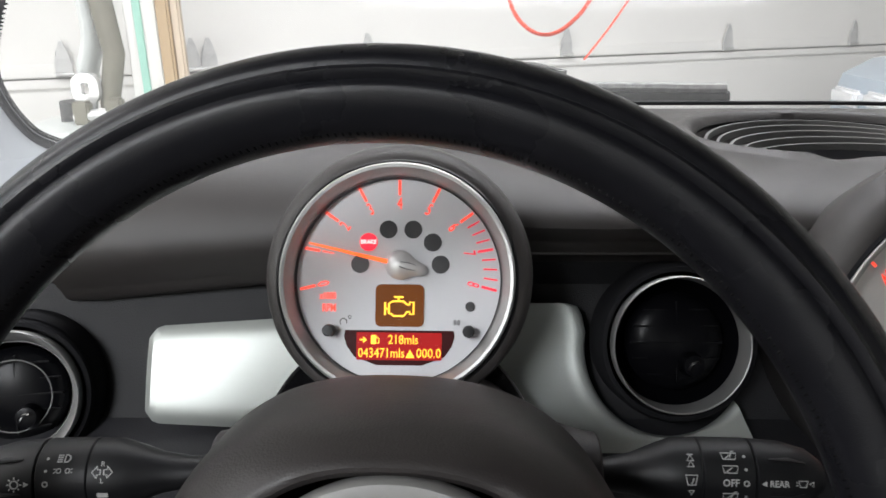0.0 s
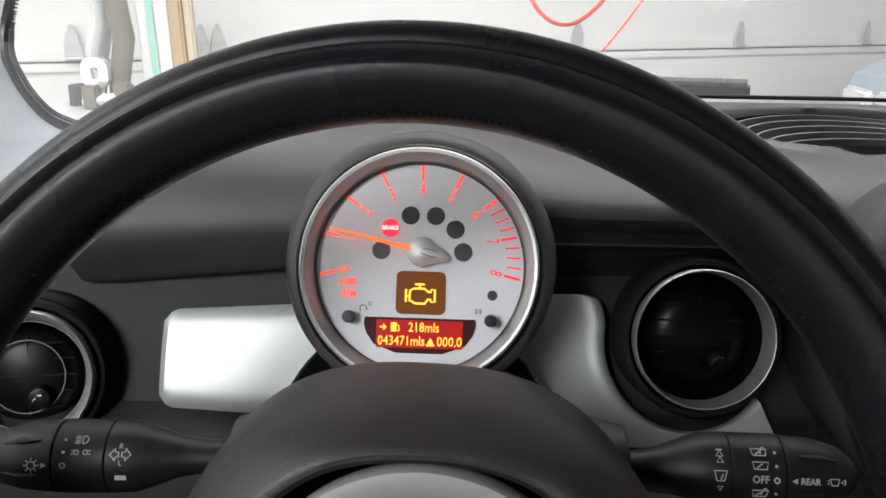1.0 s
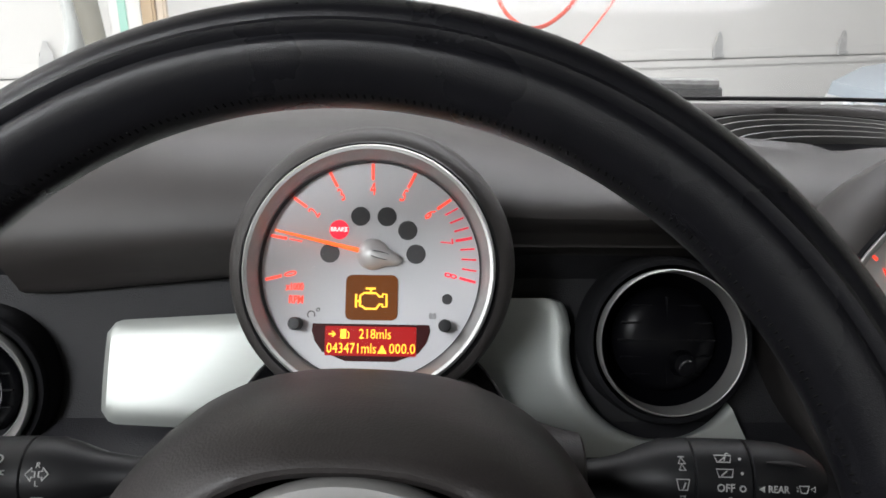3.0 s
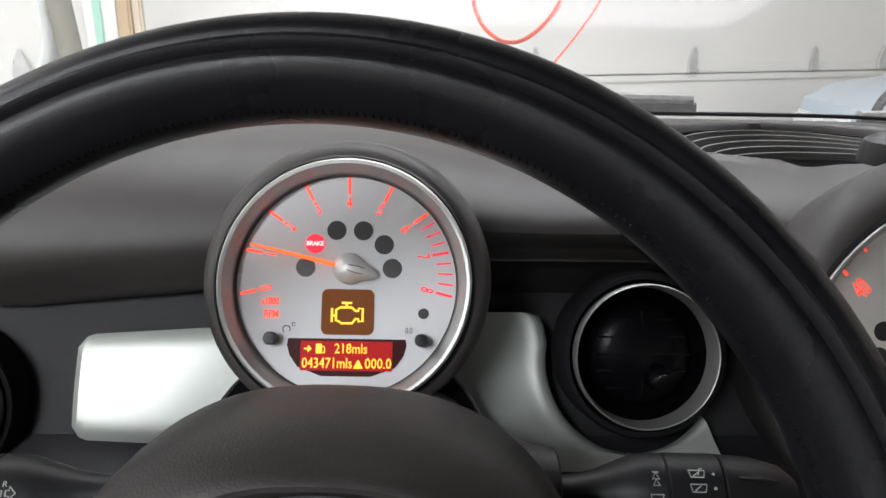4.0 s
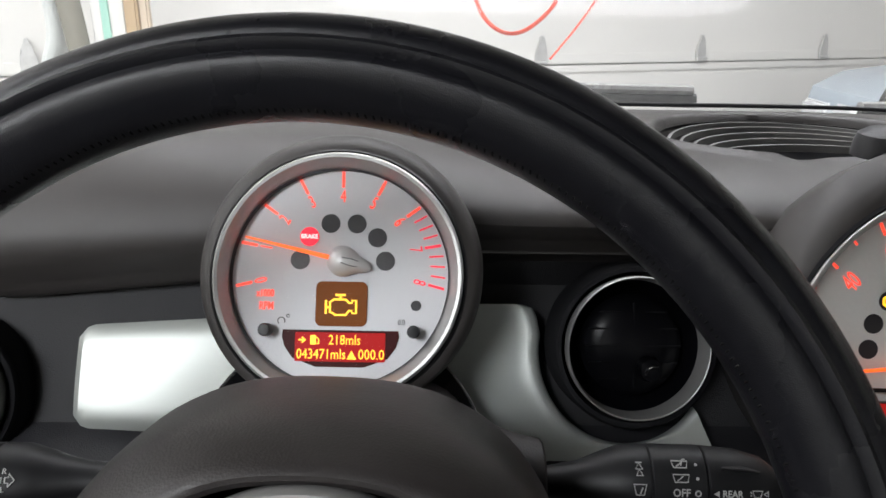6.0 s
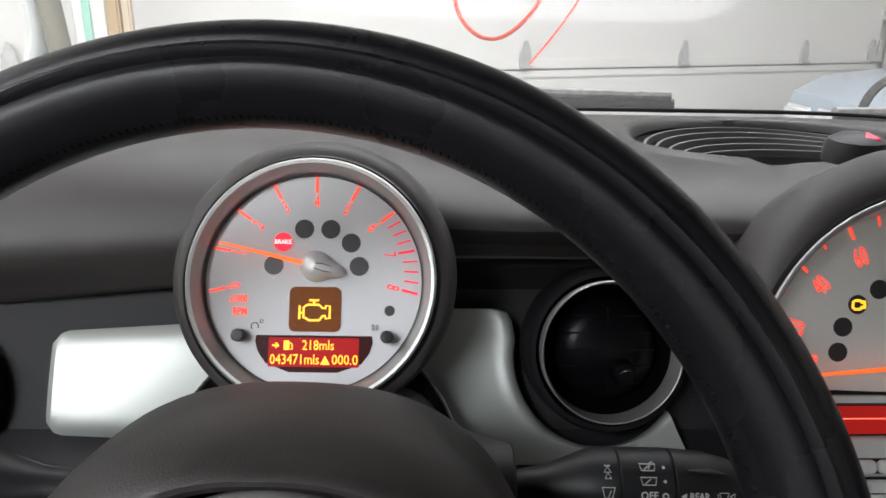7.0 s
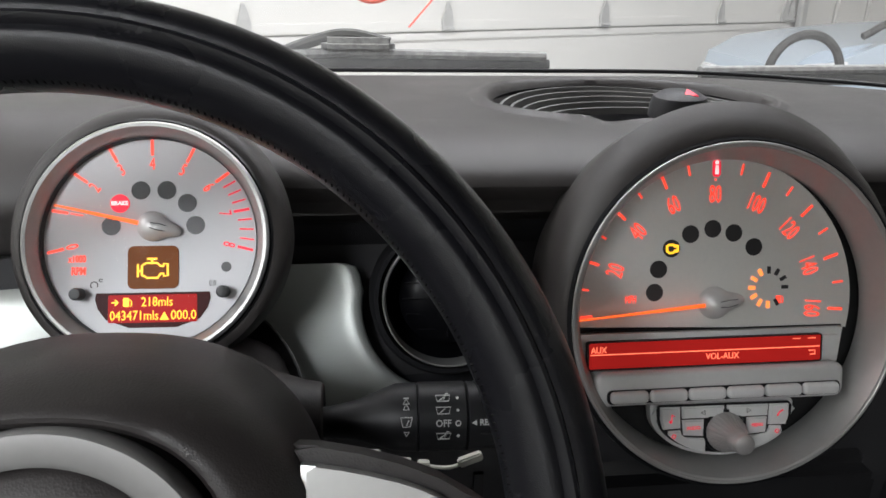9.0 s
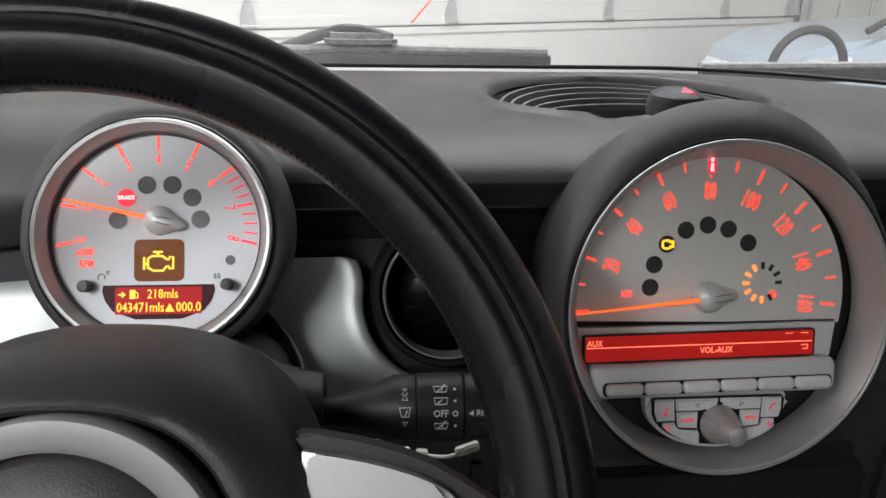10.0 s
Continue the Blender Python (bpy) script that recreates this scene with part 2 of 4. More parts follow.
def bar(x0, y0, x1, y1, w, z0, z1):
    return stroke([(x0, y0), (x1, y1)], w, z0, z1)


def merge(*bms):
    out = bmesh.new()
    for b in bms:
        me = bpy.data.meshes.new("tmp")
        b.to_mesh(me)
        b.free()
        out.from_mesh(me)
        bpy.data.meshes.remove(me)
    return out


def moved(bm, m):
    bm.transform(m)
    return bm


def lettering(name, text, size, m, mat, parent, squeeze=1.0, bold=0.0, label=""):
    cu = bpy.data.curves.new(name, "FONT")
    cu.body, cu.size, cu.align_x, cu.align_y, cu.extrude, cu.offset = text, size, "CENTER", "CENTER", 0.00012, bold
    cu.resolution_u = 2
    tmp = new("tmp", cu)
    dg = bpy.context.evaluated_depsgraph_get()
    me = bpy.data.meshes.new_from_object(tmp.evaluated_get(dg))
    bpy.data.objects.remove(tmp)
    bpy.data.curves.remove(cu)
    bw = bmesh.new()
    bw.from_mesh(me)
    bmesh.ops.remove_doubles(bw, verts=bw.verts, dist=1e-7)
    bw.to_mesh(me)
    bw.free()
    me.name = name
    me.transform(m @ Matrix.Diagonal((squeeze, 1, 1, 1)))
    me.materials.clear()
    me.materials.append(mat)
    ob = new(name, me)
    ob.parent = parent
    if label:
        tagged(ob, label)
    return ob


def at2(x, y, z=0.0, turn=0.0):
    return pose(x, y, z, 0, 0, turn)


# ---- garage ----
DOOR_TURN = 22.0
door_m = pose(1.3, 3.8, 0, 0, 0, DOOR_TURN)  # x along the door, y outwards


def structure(name, bm, mat, label, m=None, smooth=False):
    ob = part(name, bm, mat, None, "", smooth)
    if m is not None:
        ob.matrix_world = m
    return tagged(ob, label, name.split("_")[0], kind="structure")


structure("floor", block(-3.2, 5.2, -5.0, 6.5, -0.1, 0.0), CONCRETE, "stained grey concrete garage floor")
structure("ceiling", block(-3.3, 5.3, -5.1, 6.6, 2.8, 2.9), WALLPAINT, "white painted garage ceiling")
structure("wall_west", block(-3.3, -3.2, -5.0, 6.5, 0, 2.8), WALLPAINT, "plain white painted garage wall")
structure("wall_east", block(5.2, 5.3, -5.0, 6.5, 0, 2.8), WALLPAINT, "plain white painted garage wall")
structure("wall_south", block(-3.3, 5.3, -5.1, -5.0, 0, 2.8), WALLPAINT, "plain white painted garage wall")
structure("wall_north", block(1.42, 5.0, 0.06, 0.16, 0, 2.8), WALLPAINT, "white painted wall beside the garage door", door_m)
structure("wall_north_2", block(-5.4, -3.4, 0.06, 0.16, 0, 2.8), WALLPAINT, "white painted wall beside the garage door", door_m)

garage_door = base("garage_door", door_m, "white sectional garage door with galvanised hinges, closed", "garage door")
edges = [0.02, 0.405, 0.79, 1.30, 1.81, 2.32]
for z0, z1 in zip(edges, edges[1:]):
    pnl = part("panel", block(-3.4, 1.40, 0.0, 0.045, z0 + 0.0015, z1 - 0.0015, 0.005), DOORPAINT, garage_door)
    part("rail", block(-3.4, 1.40, -0.016, -0.0005, z0 + 0.004, z0 + 0.05, 0.005), DOORPAINT, pnl)
    part("rail", block(-3.4, 1.40, -0.012, -0.0005, z1 - 0.035, z1 - 0.004, 0.004), DOORPAINT, pnl)


def hinge(s, z):
    poly = [(0.82 * x, 0.86 * z) for x, z in ((-0.032, -0.045), (0.032, -0.045), (0.036, -0.01), (0.03, 0.02), (0.016, 0.05), (0.008, 0.085), (-0.008, 0.085), (-0.016, 0.05), (-0.03, 0.02), (-0.036, -0.01))]
    h = part("hinge", prism(poly, 0, 0.012, 0.004), GALV, garage_door, "galvanised steel hinge", loc=pose(s, -0.017, z, 90))
    part("pin", moved(lathe([(0, -0.03), (0.009, -0.03), (0.009, 0.03), (0, 0.03)], 12), pose(0, -0.04, 0.014, 0, 90)), GALV, h)


for s in (-2.86, -2.43, -2.37, -1.76, -0.86, 0.02, 0.82, 1.33, 1.38):
    for z in (0.845, 1.355):
        hinge(s, z)
track = base("door_track", door_m @ pose(1.44, -0.05, 0), "vertical galvanised door track beside the door", "track")
part("channel", block(-0.025, 0.025, -0.02, 0.02, 0.0, 2.6, 0.006), GALV, track)
part("bracket", block(-0.05, 0.02, 0.02, 0.1, 1.02, 1.1, 0.006), GALV, track)
wallpanel = base("wall_panel", door_m, "white ribbed wall panelling beside the door", "panel")
for i in range(6):
    part("board", block(1.52 + i * 0.3, 1.80 + i * 0.3, -0.0, 0.055, 0.0, 2.7, 0.012), WALLPAINT, wallpanel)


# fixtures out of view, assumed so that each area lamp has a body
def ceiling_light(x, y, sx, sy):
    f = base("ceiling_light", pose(x, y, 2.8), "unseen white ceiling strip light, switched on", "lamp", "garage strip lights")
    part("housing", block(-sx / 2, sx / 2, -sy / 2, sy / 2, -0.06, 0.0, 0.01), WALLPAINT, f)
    along = (1, 0) if sx > sy else (0, 1)
    for k in (-0.08, 0.08):
        L = max(sx, sy) * 0.47
        a, b = (-L * along[0] + k * along[1], -L * along[1] + k * along[0], -0.08), (L * along[0] + k * along[1], L * along[1] + k * along[0], -0.08)
        part("tube", tube([a, b], 0.016, 8), TUBE, f)


ceiling_light(0.4, 1.35, 2.6, 0.3)
ceiling_light(0.7, -3.0, 2.2, 0.3)
ceiling_light(-1.45, -2.6, 0.3, 1.8)
ceiling_light(2.4, 0.2, 0.3, 2.2)
# made up to go with the left fill
ceiling_light(-2.3, 0.4, 0.3, 1.8)

# long things that lean by the door
def board(name, x0, x1, y, mat, label, cat, z1=2.3, lean=0.0, thick=0.03):
    b = base(name, pose((x0 + x1) / 2, y, 0, 0, lean, 0), label, cat)
    part("body", block(-(x1 - x0) / 2, (x1 - x0) / 2, -thick / 2, thick / 2, 0.0, z1, 0.006), mat, b)
    return b


board("wooden_board", -0.865, -0.825, 2.4, WOOD, "brown wooden board leaning upright by the garage door", "board", 2.2, -1.0)
board("wooden_board", -0.823, -0.795, 2.41, material("pale_wood", (0.55, 0.45, 0.34), 0.6, vary=0.2, scale=25, stretch=(1, 1, 0.1)), "pale wooden board beside the brown one", "board", 2.2, -1.0)
pipe = base("olive_pipe", pose(-1.075, 2.4, 0, 0, 1.0, 0), "dark olive pipe standing by the garage door", "pipe")
part("body", tube([(0, 0, 0), (0.0, 0, 0.75), (0.03, 0, 0.9), (0, 0, 1.1), (0, 0, 2.2)], [0.03, 0.03, 0.033, 0.036, 0.036], 14), OLIVE, pipe)
wb = board("white_board", -0.98, -0.875, 2.44, WALLPAINT, "white board with a green edge strip, standing upright", "board", 2.2, -1.0)
part("strip", block(-0.018, 0.006, -0.024, -0.016, 0.0, 2.19, 0.002), GREEN, wb, "green strip")
wrap = base("plastic_wrap", pose(-1.10, 2.45, 0), "cloudy plastic wrap hanging by the garage door", "wrap")
part("body", tube(smooth_path([(0.0, 0, 2.2), (0.01, 0, 1.5), (-0.01, 0, 1.1), (-0.01, 0, 0.95), (-0.04, 0, 0.84), (0, 0, 0.78)], 5), [0.058] * 20 + [0.055, 0.05, 0.045, 0.035, 0.022, 0.01], 12, 0.5), FILM, wrap)
bench = base("tool_bench", pose(-1.0, 2.3, 0), "cluttered grey tool bench by the door", "bench")
part("top", block(-0.28, 0.35, -0.15, 0.15, 0.66, 0.70, 0.01), FILM, bench)
for lx in (-0.25, 0.32):
    for ly in (-0.12, 0.12):
        part("leg", block(lx - 0.02, lx + 0.02, ly - 0.02, ly + 0.02, 0, 0.66, 0.004), GALV, bench)
clamp = base("steel_clamp", pose(-0.99, 2.3, 0.70), "grey steel clamp lying on the bench", "clamp")
part("bar", tube([(-0.14, 0, 0.02), (0.1, 0, 0.05)], 0.018, 8), GALV, clamp)
part("jaw", block(-0.14, -0.09, -0.02, 0.02, 0.0, 0.07, 0.006), OLIVE, clamp)
part("jaw", block(-0.04, 0.01, -0.02, 0.02, 0.0, 0.08, 0.006), OLIVE, clamp)
stand = base("steel_eye_stand", pose(-1.112, 2.36, 0.045), "bright steel stand with a rounded eye on top", "stand")
part("stem", block(-0.022, 0.022, -0.012, 0.012, 0.0, 0.70, 0.004), STEEL, stand)
part("eye", moved(stroke(rrect(0.054, 0.064, 0.020), 0.030, -0.012, 0.012, True), pose(0, 0, 0.755, 90)), STEEL, stand)
part("neck", moved(prism([(-0.030, 0.03), (0.030, 0.03), (0.016, -0.035), (-0.016, -0.035)], -0.010, 0.010, 0.004), pose(0, 0, 0.700, 90)), STEEL, stand)
darkpost = base("dark_post", pose(-1.22, 2.38, 0, 0, 3, 0), "dark grey rubber post by the bench", "post")
part("body", tube([(0, 0, 0), (0.0, 0, 0.5), (0, 0, 0.76)], [0.03, 0.035, 0.045], 10, 0.6), RUBBER, darkpost)

# small vehicle by the door
veh = base("utility_vehicle", pose(2.10, 3.0, 0), "pale blue small utility vehicle with a dark hoop", "vehicle")
hood = [(-0.44, 0.30), (-0.45, 0.62), (-0.42, 0.735), (-0.30, 0.80), (-0.1, 0.83), (0.2, 0.86), (0.7, 0.88), (0.8, 0.3)]
part("body", moved(prism(hood, -0.35, 0.35, 0.05), pose(0, 0, 0, 90)), BLUE, veh)
part("headlight", moved(prism([(-0.03, -0.05), (0.16, 0.01), (0.15, 0.045), (-0.01, 0.035)], 0, 0.02, 0.008), pose(-0.37, -0.352, 0.725, 90)), LAMPGLASS, veh, "bright clear headlight")
part("headlight", moved(prism(rrect(0.16, 0.03, 0.012), 0, 0.02, 0.006), pose(-0.34, -0.352, 0.655, 90)), LAMPGLASS, veh, "bright clear lower lamp")
for y0, y1, z0, z1 in ((0.10, 0.30, 0.62, 0.69), (-0.12, 0.04, 0.64, 0.70)):
    part("headlight", block(-0.485, -0.44, y0, y1, z0, z1, 0.014, 3), LAMPGLASS, veh, "bright clear headlight")
part("marker_lamp", moved(prism(rrect(0.05, 0.11, 0.012), 0, 0.02, 0.006), pose(-0.425, -0.352, 0.63, 90)), AMBER, veh, "amber marker lamp")
part("guard_hoop", moved(lathe([(0.135 + 0.016 * math.cos(a), 0.016 * math.sin(a)) for a in [i * math.pi / 4 for i in range(8)]], 24, True, 180), pose(-0.42, -0.42, 0.735, 90)), MOTTLED, veh, "dark worn hoop")
part("windshield_rim", tube(smooth_path([(-0.18, -0.36, 0.86), (-0.02, -0.36, 0.93), (0.4, -0.36, 0.98), (0.8, -0.36, 1.0)], 5), 0.014, 8), MOTTLED, veh)
for wx in (-0.15, 0.6):
    part("tyre", moved(lathe([(0.14, -0.07), (0.25, -0.08), (0.28, -0.04), (0.28, 0.04), (0.25, 0.08), (0.14, 0.07)], 28, True), pose(wx, -0.38, 0.28, 90)), RUBBER, veh)

# ---- car: cabin shell ----
CX = 0.2985
# unseen shell; roof reach and right door height are set to block light
shell = base("car_cabin", pose(0, 0, 0), "dark lined hatchback cabin, unseen, shading the driver's place", "car cabin")
part("roof", block(-0.30, 1.05, -1.55, 0.60, 1.42, 1.46, 0.02), LINER, shell)
part("door_panel", block(-0.46, -0.42, -1.5, 0.50, 0.25, 0.93, 0.02), LINER, shell)
part("door_panel", block(1.02, 1.06, -1.5, 0.50, 0.25, 1.16, 0.02), LINER, shell)
part("tailgate", block(-0.42, 1.02, -1.62, -1.56, 0.25, 1.12, 0.02), LINER, shell)
part("cabin_floor", block(-0.42, 1.02, -1.56, 0.9, 0.19, 0.23, 0.01), LINER, shell)

for sx in (-0.44, 1.04):
    part("sill", block(sx - 0.04, sx + 0.04, -1.5, 0.9, 0.14, 0.26, 0.02), BLUEGREY, shell)
    part("rear_pillar", tube([(sx, -1.5, 0.90), (sx + (0.10 if sx < 0 else -0.05), -1.46, 1.44)], 0.035, 10), LINER, shell)
    for wy in (-1.12, 1.12):
        part("tyre", moved(lathe([(0.17, -0.085), (0.27, -0.09), (0.29, -0.05), (0.29, 0.05), (0.27, 0.09), (0.17, 0.085), (0.0, 0.05)], 32), pose(sx, wy, 0.29, 0, 90 if sx > 0 else -90)), RUBBER, shell, "black rubber tyre")
part("middle_pillar", tube([(1.04, -0.55, 1.10), (1.0, -0.55, 1.44)], 0.035, 10), LINER, shell)


def y_edge(x):
    return 0.71 - 1.9 * max(0.0, x - 0.36) ** 2 - 0.9 * max(0.0, 0.03 - x) ** 2


def glass_at(x, s):
    """A point of the windscreen: s metres up its slope."""
    return Vector((x, y_edge(x) + 0.045 + s * math.cos(radians(40)), 0.982 + s * math.sin(radians(40))))


bm = bmesh.new()
grid = [[bm.verts.new(glass_at(-0.42 + 0.048 * i, s)) for s in (-0.03, 0.1, 0.25, 0.4, 0.55)] for i in range(31)]
for a, b in zip(grid, grid[1:]):
    for k in range(4):
        bm.faces.new((a[k], a[k + 1], b[k + 1], b[k]))
screen = base("windscreen", pose(0, 0, 0), "clear curved car windscreen with orange marker writing", "windscreen")
g = part("pane", bm, CLEAR, screen)
g.visible_shadow = False

# black tube drawn for the frit band at the foot of the pane
band_path = smooth_path([(x, y_edge(x) + 0.022, 0.9885) for x in [-0.20 + 0.06 * i for i in range(20)]], 3)
part("base_band", tube(band_path, 0.0030, 8, 0.7), FRIT, screen, "black band along the glass base")


def ink(pts, w):
    path = smooth_path([glass_at(x - 0.006, s + 0.032) + Vector((0, -0.001, -0.002)) for x, s in pts], 7)
    return part("marker_stroke", tube(path, w, 6, 0.3), ORANGE_INK, screen, "orange wax marker stroke")


ink([(0.00, 0.20), (0.022, 0.150), (0.045, 0.146), (0.075, 0.20)], 0.0020)
ink([(0.095, 0.20), (0.078, 0.165), (0.078, 0.125), (0.088, 0.092), (0.106, 0.073), (0.128, 0.076), (0.155, 0.105), (0.175, 0.145), (0.19, 0.20)], 0.0022)
ink([(0.245, 0.20), (0.215, 0.137), (0.185, 0.085), (0.152, 0.035)], 0.0015)

# corner of the windscreen surround and the pillar
gask = smooth_path([(-0.385, 0.78, 1.20), (-0.389, 0.68, 1.075), (-0.392, 0.66, 1.035), (-0.387, 0.66, 1.007), (-0.372, 0.66, 0.981), (-0.352, 0.66, 0.965), (-0.31, 0.66, 0.953), (-0.25, 0.66, 0.948)], 6)
pillar = base("windscreen_pillar", pose(-0.004, 0, -0.004), "grey windscreen pillar trim with black glass border", "pillar")
part("border", tube(gask, 0.0082, 8, 0.5), FRIT, pillar, "black dotted glass border")
dots = []
for i in range(2, len(gask) - 1):
    d = (gask[i + 1] - gask[i]).normalized()
    side = Vector((-d.z, 0, d.x))
    for j in range(4):
        for row, size in ((0.0098, 0.0011), (0.0122, 0.0007)):
            p = gask[i] + (gask[i + 1] - gask[i]) * (j / 4) + side * row
            dots.append(moved(block(-size, size, -0.0004, 0.0004, -size, size), Matrix.Translation(p)))
tagged(part("border_dots", merge(*dots), FRIT, pillar, smooth=False), kind="stuff")
bm = bmesh.new()
rows = []
for p in gask:
    q = min(1.0, max(0.0, (1.04 - p.z) / 0.09))
    out = Vector((-0.13 + 0.10 * q, -0.10 - 0.06 * q, -0.05 - 0.10 * q))
    rows.append([bm.verts.new(p + Vector((0.002, -0.004, 0)) + out * k + Vector((0, -0.02 * math.sin(min(k, 1) * 3.1), 0))) for k in (-0.04, 0.25, 0.5, 0.8, 1.3)])
for a, b in zip(rows, rows[1:]):
    for k in range(4):
        bm.faces.new((a[k], a[k + 1], b[k + 1], b[k]))
part("trim", bm, PILLAR, pillar)

# ---- dashboard ----
VC = (0.298, 0.545)


def lip_z(x):
    return 0.957 - 0.019 * min(1.0, max(0.0, (0.03 - x) / 0.13)) - 0.012 * min(1.0, max(0.0, (-0.1 - x) / 0.12))


def swell(x):
    t = min(1.0, max(0.0, (0.09 - x) / 0.11))
    return 0.013 * t * t * (3 - 2 * t)


def dash_point(x, k):
    ye, lz = y_edge(x), lip_z(x)
    prof = [(ye + 0.04, 0.970), (ye + 0.005, 0.986), (ye - 0.03, 0.989)]
    y0 = ye - 0.03
    zc = 0.9885 + swell(x)
    for i in range(1, 61):
        q = i / 60
        prof.append((y0 + (0.49 - y0) * q, 0.989 + 0.003 * math.sin(math.pi * q) + (zc - 0.989) * q * q * (3 - 2 * q)))
    for i in range(1, 13):
        a = radians(90 * i / 12)
        prof.append((0.49 - 0.084 * math.sin(a) ** 1.05 + 0.015 * max(0.0, (i - 9) / 3) ** 2.2, lz - 0.004 + (zc - lz + 0.004) * max(0.0, math.cos(a)) ** 0.95))
    prof += [(0.4230, lz - 0.008), (0.4250, lz - 0.013), (0.428, lz - 0.016), (0.435, lz - 0.018), (0.446, lz - 0.020), (0.452, 0.918)]
    y, z = prof[k]
    dx, dy = (x - VC[0]) / 0.109, (y - VC[1]) / (0.112 if y > VC[1] else 0.06)
    d = math.hypot(dx, dy)
    if d < 1.0 and z > 0.97:
        z -= 0.030 * min(1.0, (1.0 - d) / 0.09)
    elif d < 1.12 and z > 0.97:
        z += 0.003 * math.sin((1.12 - d) / 0.12 * math.pi)
    if x < -0.1:
        x += 0.55 * max(0.0, y - 0.42) * min(1.0, (-0.1 - x) / 0.12)
    return (x, y, z)


NK = 3 + 60 + 12 + 6
xs = [-0.235 + 0.02 * i for i in range(20)] + [0.17 + 0.0035 * i for i in range(74)] + [0.43 + 0.02 * i for i in range(28)]
bm = bmesh.new()
cols = [[bm.verts.new(dash_point(x, k)) for k in range(NK)] for x in xs]
for a, b in zip(cols, cols[1:]):
    for k in range(NK - 1):
        bm.faces.new((a[k], b[k], b[k + 1], a[k + 1]))
dash = base("dashboard", pose(0, 0, 0), "dark grey grained soft plastic dashboard", "dashboard")
part("top_pad", bm, DASH, dash)


def strip_face(name, x0, x1, prof, mat, label=""):
    bm = bmesh.new()
    a = [bm.verts.new((x0, y, z)) for y, z in prof]
    b = [bm.verts.new((x1, y, z)) for y, z in prof]
    for k in range(len(prof) - 1):
        bm.faces.new((a[k], b[k], b[k + 1], a[k + 1]))
    return part(name, bm, mat, dash, label)


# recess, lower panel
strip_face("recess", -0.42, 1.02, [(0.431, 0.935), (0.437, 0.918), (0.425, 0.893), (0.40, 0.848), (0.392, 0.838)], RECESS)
strip_face("lower_panel", -0.42, 1.02, [(0.398, 0.845), (0.372, 0.836), (0.362, 0.81), (0.37, 0.70), (0.42, 0.5), (0.5, 0.22)], DASH_DARK)
# near-black floor and wall put the vent's deep shade into the colour
part("defroster_shade_floor", prism([(VC[0] + 0.108 * math.cos(a), VC[1] + (0.110 if math.sin(a) > 0 else 0.058) * math.sin(a)) for a in [i * math.pi / 24 for i in range(48)]], 0.9635, 0.9665), VENTBLACK, dash)
part("defroster_shade_wall", merge(*[stroke([(VC[0] + 0.1075 * math.cos(a), VC[1] + (0.1095 if math.sin(a) > 0 else 0.0575) * math.sin(a)) for a in [i * math.pi / 40 for i in range(80)]], 0.0012, 0.9640, 0.9860, True)]), VENTBLACK, dash)
for i, f in enumerate((0.94, 0.79, 0.63, 0.47, 0.31)):
    arc = [(VC[0] + 0.107 * (0.55 + 0.45 * f) * math.cos(a), VC[1] - 0.028 + 0.142 * f * math.sin(a)) for a in [math.pi * j / 30 for j in range(31)]]
    part("vent_slat", stroke(arc, 0.0022, 0.9805 - 0.0006 * i, 0.9858 - 0.0006 * i), SLAT, dash)
# silver trim, with a round cut for the vent
trim_m = tilted(0.0, 0.4165, 0.9145, 28)
VX, VV = 0.137, -0.028


bm = bmesh.new()
NU, NV = 40, 16
rows = []
for i in range(NU + 1):
    u = i / NU
    x = -0.1765 + 0.1765 * u
    col = []
    for j in range(NV + 1):
        v = j / NV
        lo, hi = -0.0728 - 0.008 * u, -0.0150 + 0.0110 * u
        nip = 0.007 * max(0.0, 1 - (x + 0.1765) / 0.008) ** 2
        y = lo + nip + (hi - lo - 2 * nip) * v
        w = 0.0045 * (1 - abs(2 * v - 1) ** 9) * (1 - max(0.0, 1 - u * 24) ** 3) + 0.0012 * (1 - (2 * v - 1) ** 2) - 0.003
        col.append(bm.verts.new((x, y, w)))
    rows.append(col)
for p, q in zip(rows, rows[1:]):
    for j in range(NV):
        bm.faces.new((p[j], q[j], q[j + 1], p[j + 1]))
part("trim_panel", bm, TRIM, dash, "satin silver trim panel", loc=trim_m)
def sweep_panel(inner, outer, n):
    """A panel between a round cut and an outer line, its edge at the cut rolled back."""
    bm = bmesh.new()
    rows = []
    for (xi, yi), (xo, yo) in zip(inner, outer):
        a, b = Vector((xi, yi)), Vector((xo, yo))
        d = (b - a).length
        col = []
        for k in range(n + 1):
            s = d * (k / n) ** 1.8
            roll = max(0.0, 1 - s / 0.0055)
            p = a + (b - a) * (s / d)
            col.append(bm.verts.new((p.x, p.y, 0.0015 + 0.0010 * math.exp(-((s - 0.005) / 0.0045) ** 2) - 0.0045 * (1 - math.sqrt(max(0.0, 1 - roll * roll))))))
        rows.append(col)
    for p, q in zip(rows, rows[1:]):
        for k in range(n):
            bm.faces.new((p[k], q[k], q[k + 1], p[k + 1]))
    return bm


cut = [(0.0790, -0.0010), (0.0850, -0.0028), (0.0876, -0.0080)] + [(VX + 0.0485 * math.cos(radians(a)), VV - 0.001 + 0.0505 * math.sin(radians(a))) for a in range(168, 325, 4)]
outer = []
for i in range(len(cut)):
    q = i / (len(cut) - 1)
    outer.append((0.003, -0.001 - 0.090 * q / 0.45) if q < 0.45 else (0.003 + 0.187 * (q - 0.45) / 0.55, -0.091))
